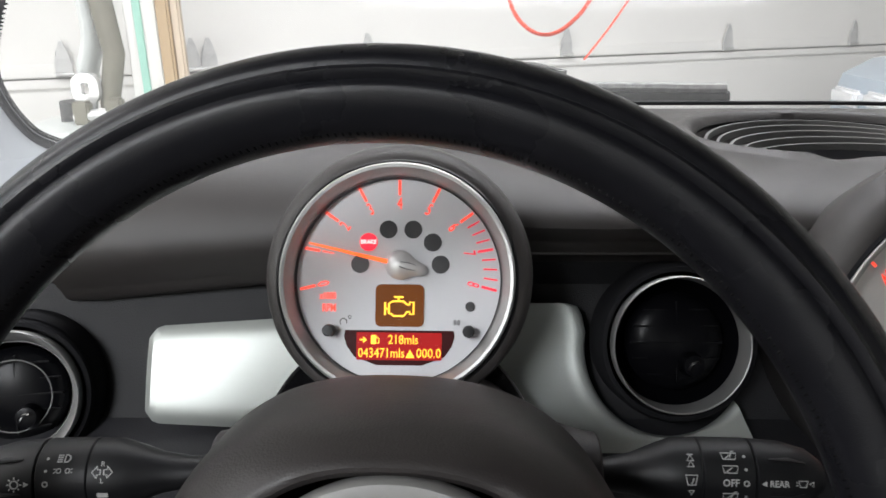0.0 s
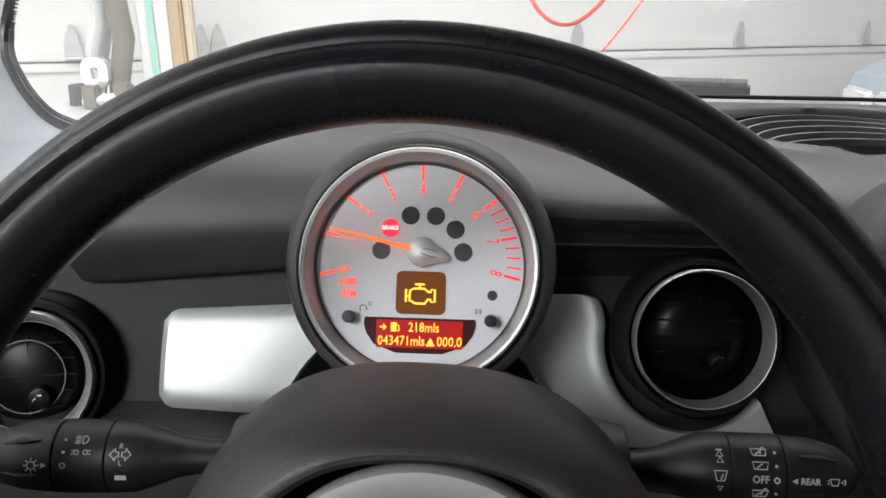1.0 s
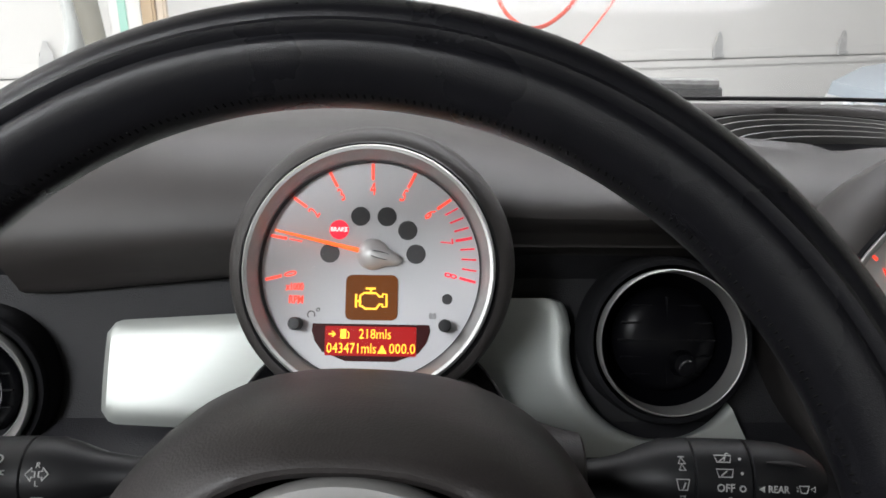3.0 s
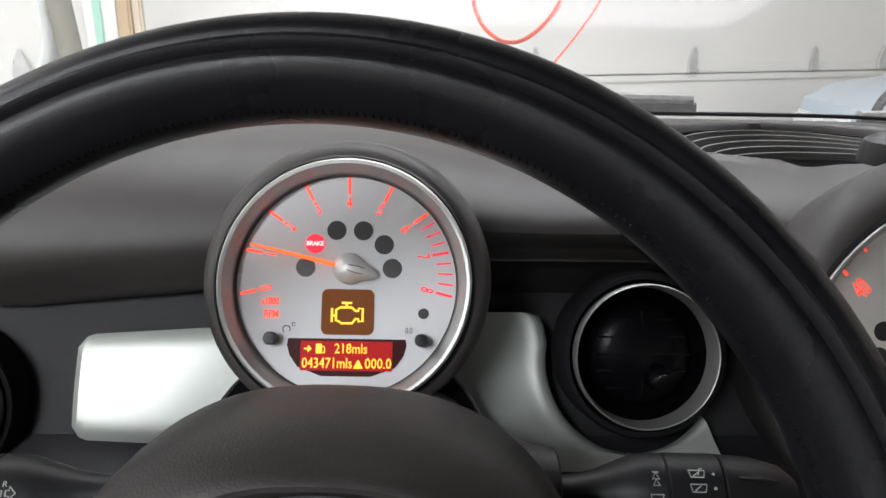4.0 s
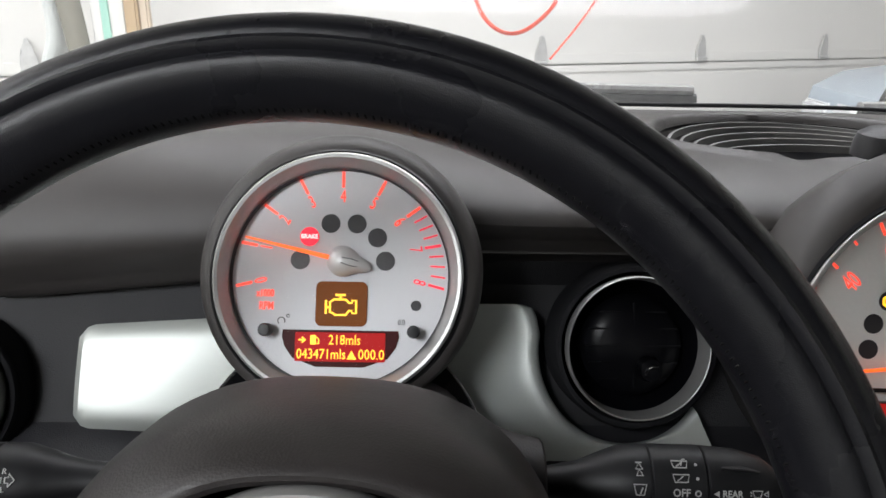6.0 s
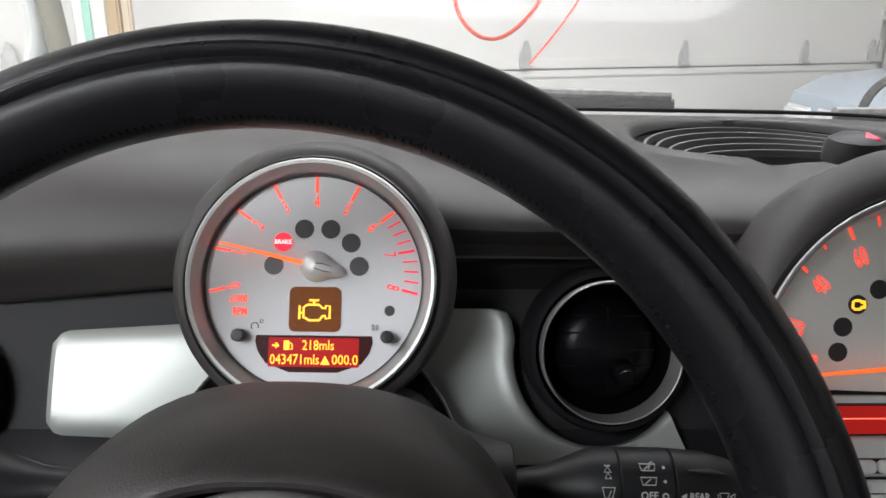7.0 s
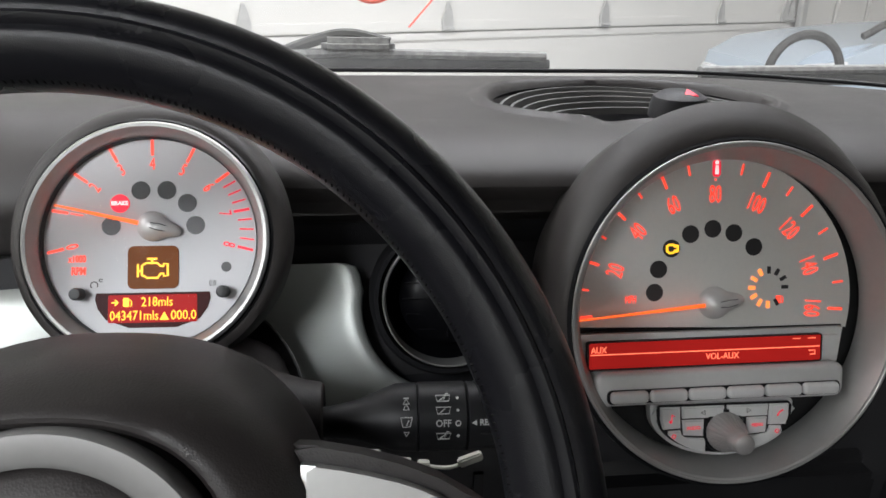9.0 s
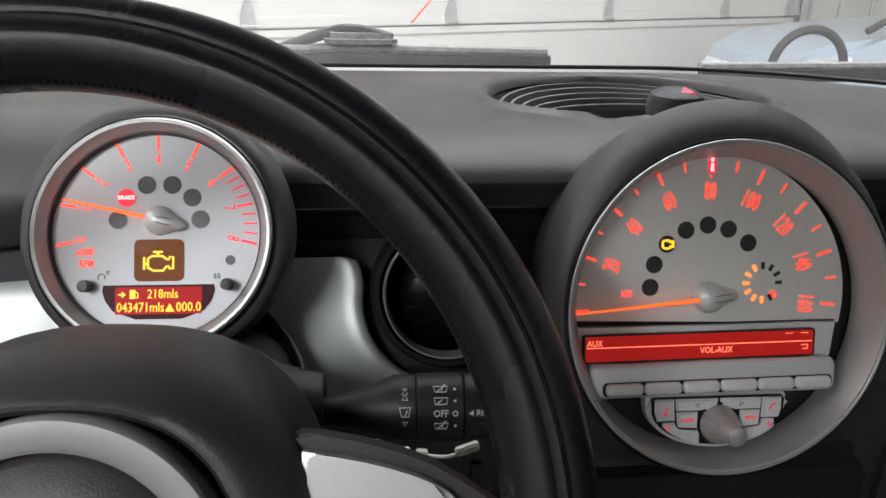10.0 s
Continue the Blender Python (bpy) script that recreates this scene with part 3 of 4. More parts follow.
part("trim_panel", sweep_panel(cut, outer, 22), TRIM, dash, "satin silver trim panel with round vent cut-out", loc=trim_m)


def round_vent(x, y, z, tilt, turn, label, inner=0.0380):
    v = base("air_vent", tilted(x, y, z, tilt, turn), label, "air vent", "dashboard air vents")
    part("housing", lathe([(0.0470, -0.03), (0.0462, -0.004), (0.0445, -0.001), (0.0420, -0.0005), (0.0395, -0.02)], 72), MATTE, v)
    part("ring", lathe([(0.0396, -0.004), (0.0396, 0.0052), (0.0391, 0.0060), (0.0386, 0.0056), (inner - 0.0008, -0.006), (inner - 0.0008, -0.012)], 72), RING, v, "silver ring")
    part("bowl", lathe([(inner, -0.008), (0.0345, -0.016), (0.028, -0.026), (0.0, -0.03)], 48), VENTBLACK, v)
    ball = part("louvre_disc", lathe([(0.0, -0.006), (0.018, -0.007), (0.026, -0.010), (0.029, -0.014), (0.028, -0.019), (0.0, -0.022)], 48), VENTBLACK, v)
    for k in range(-2, 3):
        w = math.sqrt(0.027 ** 2 - (k * 0.0095) ** 2)
        part("slat", block(-w, w, k * 0.0095 - 0.0005, k * 0.0095 + 0.0005, -0.0090, -0.0060 - 0.0009 * abs(k), 0.0003), VENTBLACK, ball)
    part("slat", block(-0.0005, 0.0005, -0.024, 0.024, -0.0095, -0.0066, 0.0003), VENTBLACK, ball)
    part("lever", lathe([(0.0, 0.002), (0.006, 0.001), (0.0075, -0.006)], 20), VENTBLACK, ball, loc=pose(0.008, -0.0125, 0))
    # the lever's highlight, modelled as a thin chrome arc
    arc = [(0.0095 + 0.0050 * math.cos(radians(a)), -0.0150 + 0.0050 * math.sin(radians(a)), 0.0030 - 0.0002 * i) for i, a in enumerate(range(75, 195, 15))]
    part("lever_glint", tube(arc, 0.0008, 6), CHROME, ball)
    return v


round_vent(0.1397, 0.3860, 0.9010, 18, 0, "black round air vent with silver ring")
round_vent(-0.2515, 0.381, 0.868, 20, 10, "black round air vent with silver ring beside the door", 0.0338)
lv = bpy.data.objects["air_vent.001"]
part("ring_line", lathe([(0.0215 + 0.0004 * math.cos(a), -0.0045 + 0.0004 * math.sin(a)) for a in [i * math.pi / 3 for i in range(6)]], 60, True), SLAT, lv)
part("ring_line", lathe([(0.0325 + 0.0004 * math.cos(a), -0.0075 + 0.0004 * math.sin(a)) for a in [i * math.pi / 3 for i in range(6)]], 60, True), SLAT, lv)
part("vent_surround", moved(lathe([(0.0472, -0.004), (0.0485, -0.008), (0.050, -0.02), (0.051, -0.06)], 56), tilted(-0.2515, 0.381, 0.868, 20, 10)), MATTE, dash)

# ---- column, stalks ----
shroud = base("column_shroud", pose(-0.018, 0.31, 0.87), "dark grey steering column shroud with stalk openings", "column shroud")
bm = bmesh.new()
rings = []
for y, hw, top in ((-0.062, 0.060, 0.050), (-0.058, 0.066, 0.056), (-0.03, 0.070, 0.056), (0.0, 0.069, 0.044), (0.04, 0.066, 0.026), (0.09, 0.064, 0.010)):
    ring = []
    for i in range(40):
        t = 2 * math.pi * i / 40
        c, s_ = math.cos(t), math.sin(t)
        zz = (top + 0.02) * abs(s_) ** 0.7 - 0.02 if s_ > 0 else -0.02 - 0.06 * abs(s_) ** 0.7
        ring.append(bm.verts.new((hw * math.copysign(abs(c) ** 0.6, c), y, zz)))
    rings.append(ring)
for p, q in zip(rings, rings[1:]):
    for i in range(40):
        bm.faces.new((p[i], p[(i + 1) % 40], q[(i + 1) % 40], q[i]))
bm.faces.new(rings[0])
part("upper_shell", bm, PAD, shroud)
for sx in (-1, 1):
    part("stalk_collar", moved(lathe([(0.034, -0.034), (0.0295, -0.022), (0.0225, -0.010), (0.0185, 0.002), (0.0172, 0.009), (0.0160, 0.010), (0.0148, 0.008), (0.0140, -0.006), (0.0, -0.008)], 36), pose(0.0695 + 0.0085 * sx if sx > 0 else -0.064, -0.046, 0.0300, 0, 90 * sx)), PAD, shroud)
# matte black discs close the collars, in place of the shade inside them
for sx in (-1, 1):
    part("stalk_hole_shade", moved(lathe([(0.0150, 0.0092), (0.010, 0.0086), (0.0, 0.0085)], 28), pose(0.0695 + 0.0085 * sx if sx > 0 else -0.064, -0.046, 0.0300, 0, 90 * sx)), MATTE, shroud)
collar = base("gauge_collar", tilted(-0.022, 0.380, 0.866, 37), "black gauge collar with chrome edge on the column", "collar")
part("arch", prism([(0.076 * math.cos(radians(a)), -0.027 + 0.070 * math.sin(radians(a))) for a in range(0, 181, 6)] + [(-0.076, -0.10), (0.076, -0.10)], -0.02, 0.012, 0.004), GLOSS, collar)
part("chrome_edge", tube([(0.0765 * math.cos(radians(a)), -0.027 + 0.0705 * math.sin(radians(a)), 0.0115) for a in range(0, 181, 6)], 0.0011, 6), CHROME, collar)


def stalk(sign, label):
    """sign 1: the wiper stalk, -1: the light stalk. Its x runs outwards."""
    m = pose(0.0478 if sign > 0 else -0.0788, 0.2633, 0.9022 if sign > 0 else 0.9011, 0, 0, -2 * sign)
    st = base("control_stalk", m, label, "stalk", "column stalks")

    def sag(x):
        return -0.003 * min(1.0, max(0.0, (0.05 - x) / 0.05)) if sign > 0 else 0.0

    def body(name, ring_list, mat):
        bm = bmesh.new()
        rings = []
        for x, ry, rz in ring_list:
            rings.append([bm.verts.new((sign * x, ry * math.cos(a), sag(x) + rz * math.sin(a))) for a in [2 * math.pi * k / 32 for k in range(32)]])
        for p, q in zip(rings, rings[1:]):
            for k in range(32):
                bm.faces.new((p[k], p[(k + 1) % 32], q[(k + 1) % 32], q[k]))
        bm.faces.new(rings[0])
        bm.faces.new(rings[-1][::-1])
        return part(name, bm, mat, st)
    body("arm", [(-0.02, 0.006, 0.0055), (0.0, 0.0065, 0.0058), (0.025, 0.0075, 0.0065), (0.036, 0.0090, 0.0085), (0.046, 0.0125, 0.0122), (0.053, 0.0146, 0.0146), (0.0620, 0.0149, 0.0149)], STALK)
    mid = body("rotary_ring", [(0.0624, 0.0144, 0.0144), (0.0630, 0.0150, 0.0150), (0.0828, 0.0150, 0.0150), (0.0834, 0.0144, 0.0144)], STALK)
    tip = body("tip", [(0.0838, 0.0143, 0.0143), (0.0843, 0.0149, 0.0149), (0.098, 0.0142, 0.0138), (0.108, 0.0118, 0.0110), (0.1135, 0.0075, 0.0068), (0.1150, 0.0, 0.0)], STALK)
    part("ridge", tube([(sign * 0.089, -0.0078, 0.0125), (sign * 0.097, -0.0076, 0.0122), (sign * 0.104, -0.0070, 0.0105)], [0.0006, 0.0016, 0.0006], 8, 0.6), STALK, tip)
    part("ridge", tube([(sign * 0.089, -0.0146, 0.0005), (sign * 0.097, -0.0140, 0.0005), (sign * 0.104, -0.0122, 0.0005)], [0.0006, 0.0014, 0.0006], 8, 0.6), STALK, tip)
    return st, mid, tip


# symbols are drawn on a frame in front of the stalk, facing the driver and up
def symbol_frame(x, z):
    a = radians(32) + z / 0.015
    return pose(x, -0.0150 * math.cos(a), 0.0150 * math.sin(a)) @ pose(0, 0, 0, 90 - math.degrees(a))


def sym(strokes, w, parent, m, mat=PRINT):
    bms = []
    for pts in strokes:
        closed = pts[0] == pts[-1] and len(pts) > 2
        bms.append(stroke([p for p in (pts[:-1] if closed else pts)], w, 0, 0.0003, closed))
    return part("symbol", merge(*bms), mat, parent, loc=m, smooth=False)


def arcpts(cx, cy, r, a0, a1, n=10):
    return [(cx + r * math.cos(radians(a0 + (a1 - a0) * i / n)), cy + r * math.sin(radians(a0 + (a1 - a0) * i / n))) for i in range(n + 1)]


WIPER_BOX = [(-0.0024, -0.0014), (-0.0031, 0.0014), (0.0031, 0.0014), (0.0024, -0.0014), (-0.0024, -0.0014)]
st, mid, tip = stalk(1, "black wiper stalk with pale printed symbols")
for z, extra in ((0.0078, True), (0.0024, False), (-0.0086, True)):
    strokes = [WIPER_BOX, [(-0.0015, -0.0010), (0.0008, 0.0008)]]
    if extra:
        strokes.append([(0.0004, -0.0006), (0.0014, 0.0022), (0.0024, 0.0022)])
    sym(strokes, 0.00042, mid, symbol_frame(0.073, z))
lettering("lettering", "OFF", 0.0042, symbol_frame(0.073, -0.0030) @ at2(0, 0, 0.0002), PRINT, mid, 0.9, 0.00005)
for z in (0.0078, 0.0024, -0.0086):
    part("dot", prism(circle(0.0006, n=10), 0, 0.0003), PRINT, mid, loc=symbol_frame(0.0792, z))
sym([arcpts(0, 0, 0.0010, 0, 360, 14)], 0.0005, mid, symbol_frame(0.0792, -0.0030))
sym([[(-0.0024, 0.0019), (0.0024, 0.0019), (0.0015, -0.0020), (-0.0015, -0.0020), (-0.0024, 0.0019)], [(0, -0.0016), (0.0010, 0.0007)]], 0.00042, st, symbol_frame(0.0574, -0.002))
sym([[(-0.0012, 0.0026), (0.0012, 0.0026)], [(0, 0.0024), (-0.0013, 0.0), (0.0013, 0.0), (0, 0.0024)], [(0, 0.0), (-0.0012, -0.0025), (0.0012, -0.0025), (0, 0.0)]], 0.00042, st, symbol_frame(0.0574, 0.0055))
sym([[(-0.0010, 0.0009), (0.0010, 0.0009), (0, -0.0010), (-0.0010, 0.0009)]], 0.0004, st, symbol_frame(0.0574, -0.0072))
lettering("lettering", "REAR", 0.0036, symbol_frame(0.0922, -0.0030) @ at2(0, 0, 0.0001), PRINT, tip, 0.9, 0.00005)
part("symbol", prism([(-0.0011, 0), (0.0009, 0.0011), (0.0009, -0.0011)], 0, 0.0004), PRINT, tip, loc=symbol_frame(0.0862, -0.0030))
sym([[(-0.0018, 0.0012), (0.0018, 0.0012), (0.0011, -0.0013), (-0.0011, -0.0013), (-0.0018, 0.0012)], [(-0.0028, 0.0008), (-0.0021, 0.0002)], [(-0.0028, -0.0008), (-0.0021, -0.0004)], [(0.0024, 0.0), (0.0040, 0.0010), (0.0040, -0.0010), (0.0024, 0.0)]], 0.0004, tip, symbol_frame(0.1020, -0.0030) @ at2(0, 0, -0.0014))
st2, mid2, tip2 = stalk(-1, "black light stalk with pale printed symbols")
sym([[(0.0, -0.0016), (0.0, 0.0016)] + arcpts(0.0005, 0, 0.0016, 90, -90, 8) + [(0.0, -0.0016)]] + [[(-0.0030, z), (-0.0009, z)] for z in (-0.0014, -0.0005, 0.0005, 0.0014)], 0.0005, mid2, symbol_frame(-0.0716, 0.0068))
sym([arcpts(-0.0018, 0, 0.0009, 0, 360, 10), arcpts(0.0018, 0, 0.0009, 0, 360, 10), [(-0.0038, 0.0008), (-0.0030, 0.0005)], [(-0.0038, -0.0008), (-0.0030, -0.0005)], [(0.0038, 0.0008), (0.0030, 0.0005)], [(0.0038, -0.0008), (0.0030, -0.0005)]], 0.00042, mid2, symbol_frame(-0.0716, 0.0018))
for z in (0.0068, 0.0018):
    part("dot", prism(circle(0.0006, n=10), 0, 0.0003), PRINT, mid2, loc=symbol_frame(-0.0786, z))
sym([arcpts(0, 0, 0.0010, 0, 360, 14)], 0.0005, mid2, symbol_frame(-0.0786, -0.0034))
arrow = [(-0.0042, 0), (-0.0020, 0.0024), (-0.0020, 0.0010), (-0.0007, 0.0010), (-0.0007, -0.0010), (-0.0020, -0.0010), (-0.0020, -0.0024), (-0.0042, 0)]
sym([arrow, [(-x, y) for x, y in arrow]], 0.00045, st2, symbol_frame(-0.0558, 0.0010))
lettering("lettering", "R", 0.0030, symbol_frame(-0.0558, 0.0042) @ at2(0, 0, 0.0001), PRINT, st2)
lettering("lettering", "L", 0.0030, symbol_frame(-0.0558, -0.0024) @ at2(0, 0, 0.0001), PRINT, st2)
part("symbol_bar", prism(rrect(0.0045, 0.0020, 0.0003), 0, 0.0003), PRINT, st2, loc=symbol_frame(-0.0558, -0.0085))
sym([arcpts(0, 0, 0.0016, 0, 360, 16)] + [[(0.0022 * math.cos(radians(a)), 0.0022 * math.sin(radians(a))), (0.0030 * math.cos(radians(a)), 0.0030 * math.sin(radians(a)))] for a in range(0, 360, 45)], 0.00045, tip2, symbol_frame(-0.0910, -0.0034))
part("symbol", prism([(0.0011, 0), (-0.0009, 0.0010), (-0.0009, -0.0010)], 0, 0.0004), PRINT, tip2, loc=symbol_frame(-0.0862, -0.0034))
# bare pale connector pieces under the wiper stalk
conn = base("connector_strip", pose(0.112, 0.272, 0.872, 0, 6, 0), "torn white plastic strip under the wiper stalk", "plastic strip")
part("strip", tube(smooth_path([(-0.024, 0, 0.0035), (-0.012, 0, 0.000), (0.0, 0, -0.003), (0.016, 0, -0.004), (0.026, 0, 0.0035)], 4), [0.0013] * 17, 6, 0.6), WHITE_PLASTIC, conn)
for x, z, w, h in ((-0.0205, 0.0020, 0.0050, 0.0028), (-0.0075, -0.0020, 0.0085, 0.0034), (0.0028, -0.0032, 0.0055, 0.0042)):
    part("plug", block(x - w / 2, x + w / 2, -0.002, 0.002, z - h / 2, z + h / 2, 0.0005), WHITE_PLASTIC, conn)
part("plug", moved(block(-0.006, 0.006, -0.002, 0.002, -0.0022, 0.0022, 0.0008), pose(0.0245, 0, 0.0010, 0, -26, 0)), WHITE_PLASTIC, conn)

# ---- rev counter ----
tach = base("rev_counter", tilted(-0.0201, 0.3588, 0.9515, 25.0, -1.2), "round silver-faced rev counter on the steering column", "gauge")
hood = lathe([(0.0625, 0.0035), (0.0650, 0.0030), (0.0680, 0.0010), (0.0702, -0.004), (0.0718, -0.014), (0.0710, -0.026), (0.066, -0.045), (0.05, -0.060), (0.0, -0.066)], 96)
for v in hood.verts:
    v.co.y += 0.0036 * min(1.0, max(0.0, (0.003 - v.co.z) / 0.012))
part("housing", hood, DASH, tach, "dark grey housing")
part("gasket", lathe([(0.0608, 0.0015), (0.0622, 0.0046), (0.0636, 0.0030)], 96), BLACK, tach)
part("bezel", lathe([(0.0612, -0.002), (0.0612, 0.006), (0.0600, 0.0075), (0.0585, 0.0072), (0.0545, 0.0010), (0.0540, -0.003)], 96), RING, tach, "satin silver bezel ring")
HUB_AT = (0.0010, 0.0077)  # the needle's axis lies above the middle of the bezel
face = part("face", prism(circle(0.0546, -HUB_AT[0], -HUB_AT[1], 72), -0.005, -0.002), FACE, tach, "silver white dial face")
face.matrix_basis = at2(*HUB_AT, -0.0015)
part("inner_wall", lathe([(0.0541, 0.0010), (0.0537, -0.0040)], 72), BLACK, tach)
STEP, A4 = 24.3, 90.0


def on_scale(q):
    """Where the mark q ends on the dial's rim, and the way from there to the needle's axis."""
    a = radians(A4 + (4 - q) * STEP)
    end = Vector((0.0522 * math.cos(a) - HUB_AT[0], 0.0522 * math.sin(a) - HUB_AT[1] + 0.0012))
    return end, -end.normalized()


for i in range(9):
    end, d = on_scale(i)
    mt = RED_PRINT if i >= 7 else RED_LIT
    inner = end + d * 0.0082
    part("tick", bar(*inner, *end, 0.0013, -0.0022, -0.0016), mt, face)
    lettering("numeral", str(i), 0.0092, at2(*(end + d * 0.0130), -0.0017, math.degrees(math.atan2(-d.y, -d.x)) - 90), mt, face, 0.62)
for q in (6.25, 6.5, 6.75, 7.25, 7.5, 7.75):
    end, d = on_scale(q)
    part("tick", bar(*(end + d * 0.0072), *end, 0.0008, -0.0022, -0.0016), RED_PRINT, face)
LAMPS = (180, 143, 108, 72, 37, 0)
for k, a in enumerate(LAMPS):
    x, y = 0.0213 * math.cos(radians(a)), 0.0005 + 0.0195 * math.sin(radians(a))
    if k == 1:
        lp = part("warning_lamp", prism(circle(0.0048, x, y), -0.0022, -0.0015), LIT_RED, face, "lit red brake warning lamp")
        lettering("lettering", "BRAKE", 0.0030, at2(x, y, -0.0013), LIT_WHITE, lp, 0.95, 0.0001)
    else:
        part("warning_lamp", prism(circle(0.0048, x, y), -0.0022, -0.0017), LAMP_OFF, face)
part("warning_lamp", prism(circle(0.0026, 0.0370, -0.0215), -0.0022, -0.0017), LAMP_OFF, face)
icon = part("icon_display", prism(rrect(0.0256, 0.0222, 0.003, 0.0, -0.0212), -0.0022, -0.0014, 0.0003), LCD_AMBER, face, "amber display with yellow engine symbol")
eng = [(-0.0055, -0.003), (-0.0055, 0.0022), (-0.0035, 0.0035), (0.002, 0.0035), (0.0038, 0.0018), (0.0052, 0.0018), (0.0052, 0.003), (0.0072, 0.003), (0.0072, -0.0032), (0.0052, -0.0032), (0.0052, -0.002), (0.0038, -0.002), (0.0022, -0.0042), (-0.003, -0.0042), (-0.0045, -0.003), (-0.0055, -0.003)]
part("symbol", stroke([(x * 1.02, y - 0.0225) for x, y in eng[:-1]], 0.0010, -0.0014, -0.0011, True), PIX_YEL, icon)
part("symbol", merge(bar(-0.003, -0.0168, 0.002, -0.0168, 0.001, -0.0014, -0.0011), bar(-0.0005, -0.0170, -0.0005, -0.0190, 0.001, -0.0014, -0.0011), bar(-0.0076, -0.0195, -0.0076, -0.0262, 0.001, -0.0014, -0.0011), bar(-0.0076, -0.023, -0.0056, -0.023, 0.001, -0.0014, -0.0011)), PIX_YEL, icon)
lcd_poly = [(-0.0285, -0.0342), (0.0285, -0.0342), (0.0290, -0.0375), (0.0275, -0.0425), (0.0235, -0.0480), (0.0120, -0.0523), (-0.0120, -0.0523), (-0.0235, -0.0480), (-0.0275, -0.0425), (-0.0290, -0.0375)]
lcd = part("display", prism(lcd_poly, -0.0022, -0.0014, 0.0003), LCD_DARK, face, "dark red trip computer display")
win = part("display_window", prism(rrect(0.0445, 0.0142, 0.0006, 0.0, -0.0425), -0.0014, -0.0011), LCD_RED, lcd, "glowing red display window")
lettering("lettering", "218mls", 0.0068, at2(0.0022, -0.0392, -0.0009), PIX_YEL, win, 0.82)
lettering("lettering", "043471mls", 0.0070, at2(-0.0092, -0.0462, -0.0009), PIX_YEL, win, 0.80)
lettering("lettering", "000.0", 0.0070, at2(0.0155, -0.0462, -0.0009), PIX_YEL, win, 0.84)
part("symbol", prism([(0.0035, -0.0484), (0.0081, -0.0484), (0.0058, -0.0442)], -0.0011, -0.0008), PIX_YEL, win)
part("symbol", stroke([(-0.0205, -0.0392), (-0.0175, -0.0392)], 0.0007, -0.0011, -0.0008), PIX_YEL, win)
part("symbol", stroke([(-0.0188, -0.0379), (-0.0172, -0.0392), (-0.0188, -0.0405)], 0.0007, -0.0011, -0.0008), PIX_YEL, win)
part("symbol", merge(prism(rrect(0.0028, 0.0046, 0.0004, -0.0133, -0.0391), -0.0011, -0.0008), stroke([(-0.0116, -0.0378), (-0.0106, -0.0386), (-0.0106, -0.0410), (-0.0116, -0.0410)], 0.0005, -0.0011, -0.0008)), PIX_YEL, win)
lettering("lettering", "x1000", 0.0050, at2(-0.0380, -0.0165, -0.0017), RED_LIT, face, 0.7, 0.0001)
lettering("lettering", "RPM", 0.0055, at2(-0.0372, -0.0228, -0.0017), RED_LIT, face, 0.7, 0.0001)
for x in (-0.0362, 0.0362):
    k = part("reset_button", lathe([(0.0032, -0.002), (0.0032, 0.004), (0.0026, 0.0052), (0.0, 0.0054)], 20), BLACK, tach, "black reset pin", loc=at2(x + HUB_AT[0], -0.0345 + HUB_AT[1], 0))
part("symbol", stroke(arcpts(-0.0295, -0.0300, 0.0018, -30, 230, 10), 0.0005, -0.0021, -0.0017), PRINT_DARK, face)
part("symbol", stroke(arcpts(-0.0262, -0.0275, 0.0008, 0, 330, 8), 0.0004, -0.0021, -0.0017), PRINT_DARK, face)
lettering("lettering", "0.0", 0.0042, at2(0.0300, -0.0300, -0.0017), PRINT_DARK, face, 0.7)


def teardrop(hub, tail, z0, z1, n=56, m=9):
    """A dome, round on one side and drawn out to a blunt point along x."""
    bm = bmesh.new()
    rings = []
    for j in range(m):
        q = 0.5 * math.pi * j / (m - 1)
        k, z = math.cos(q), z0 + (z1 - z0) * math.sin(q)
        ring = []
        for i in range(n):
            a = 2 * math.pi * i / n
            c = max(0.0, math.cos(a))
            r = hub * (1 + (tail / hub - 1) * c ** 16 + 0.06 * c ** 3)
            ring.append(bm.verts.new((r * k * math.cos(a), r * k * math.sin(a), z)))
        rings.append(ring)
    for p, q in zip(rings, rings[1:]):
        for i in range(n):
            bm.faces.new((p[i], p[(i + 1) % n], q[(i + 1) % n], q[i]))
    bmesh.ops.remove_doubles(bm, verts=bm.verts, dist=1e-6)
    return bm


def needle(parent, angle, length, hub, tail, z):
    n = part("needle", prism([(hub * 0.8, -0.0011), (length, -0.00045), (length, 0.00045), (hub * 0.8, 0.0011)], z, z + 0.0012, 0.0003), NEEDLE, parent, "glowing orange needle", loc=pose(0, 0, 0, 0, 0, angle))
    h = part("needle_hub", teardrop(hub, tail, 0.0, z + 0.0040), HUB, parent, "domed silver needle hub", loc=pose(0, 0, 0, 0, 0, angle + 180))
    for k in (-1, 1):
        part("needle_line", tube([(hub * 0.05, k * hub * 0.16, z + 0.0040), (hub * 0.6, k * hub * 0.22, z + 0.0036), (tail * 0.62, k * hub * 0.16, z + 0.0020), (tail * 0.9, 0, z * 0.5)], 0.00022, 5), PRINT_DARK, h)


needle(face, 167.0, 0.0490, 0.0078, 0.0145, 0.0030)
lens = part("lens", lathe([(0.0, 0.0090), (0.030, 0.0082), (0.0470, 0.0060), (0.0542, 0.0030)], 48), DIALGLASS, tach, "clear dial lens")
lens.visible_shadow = False

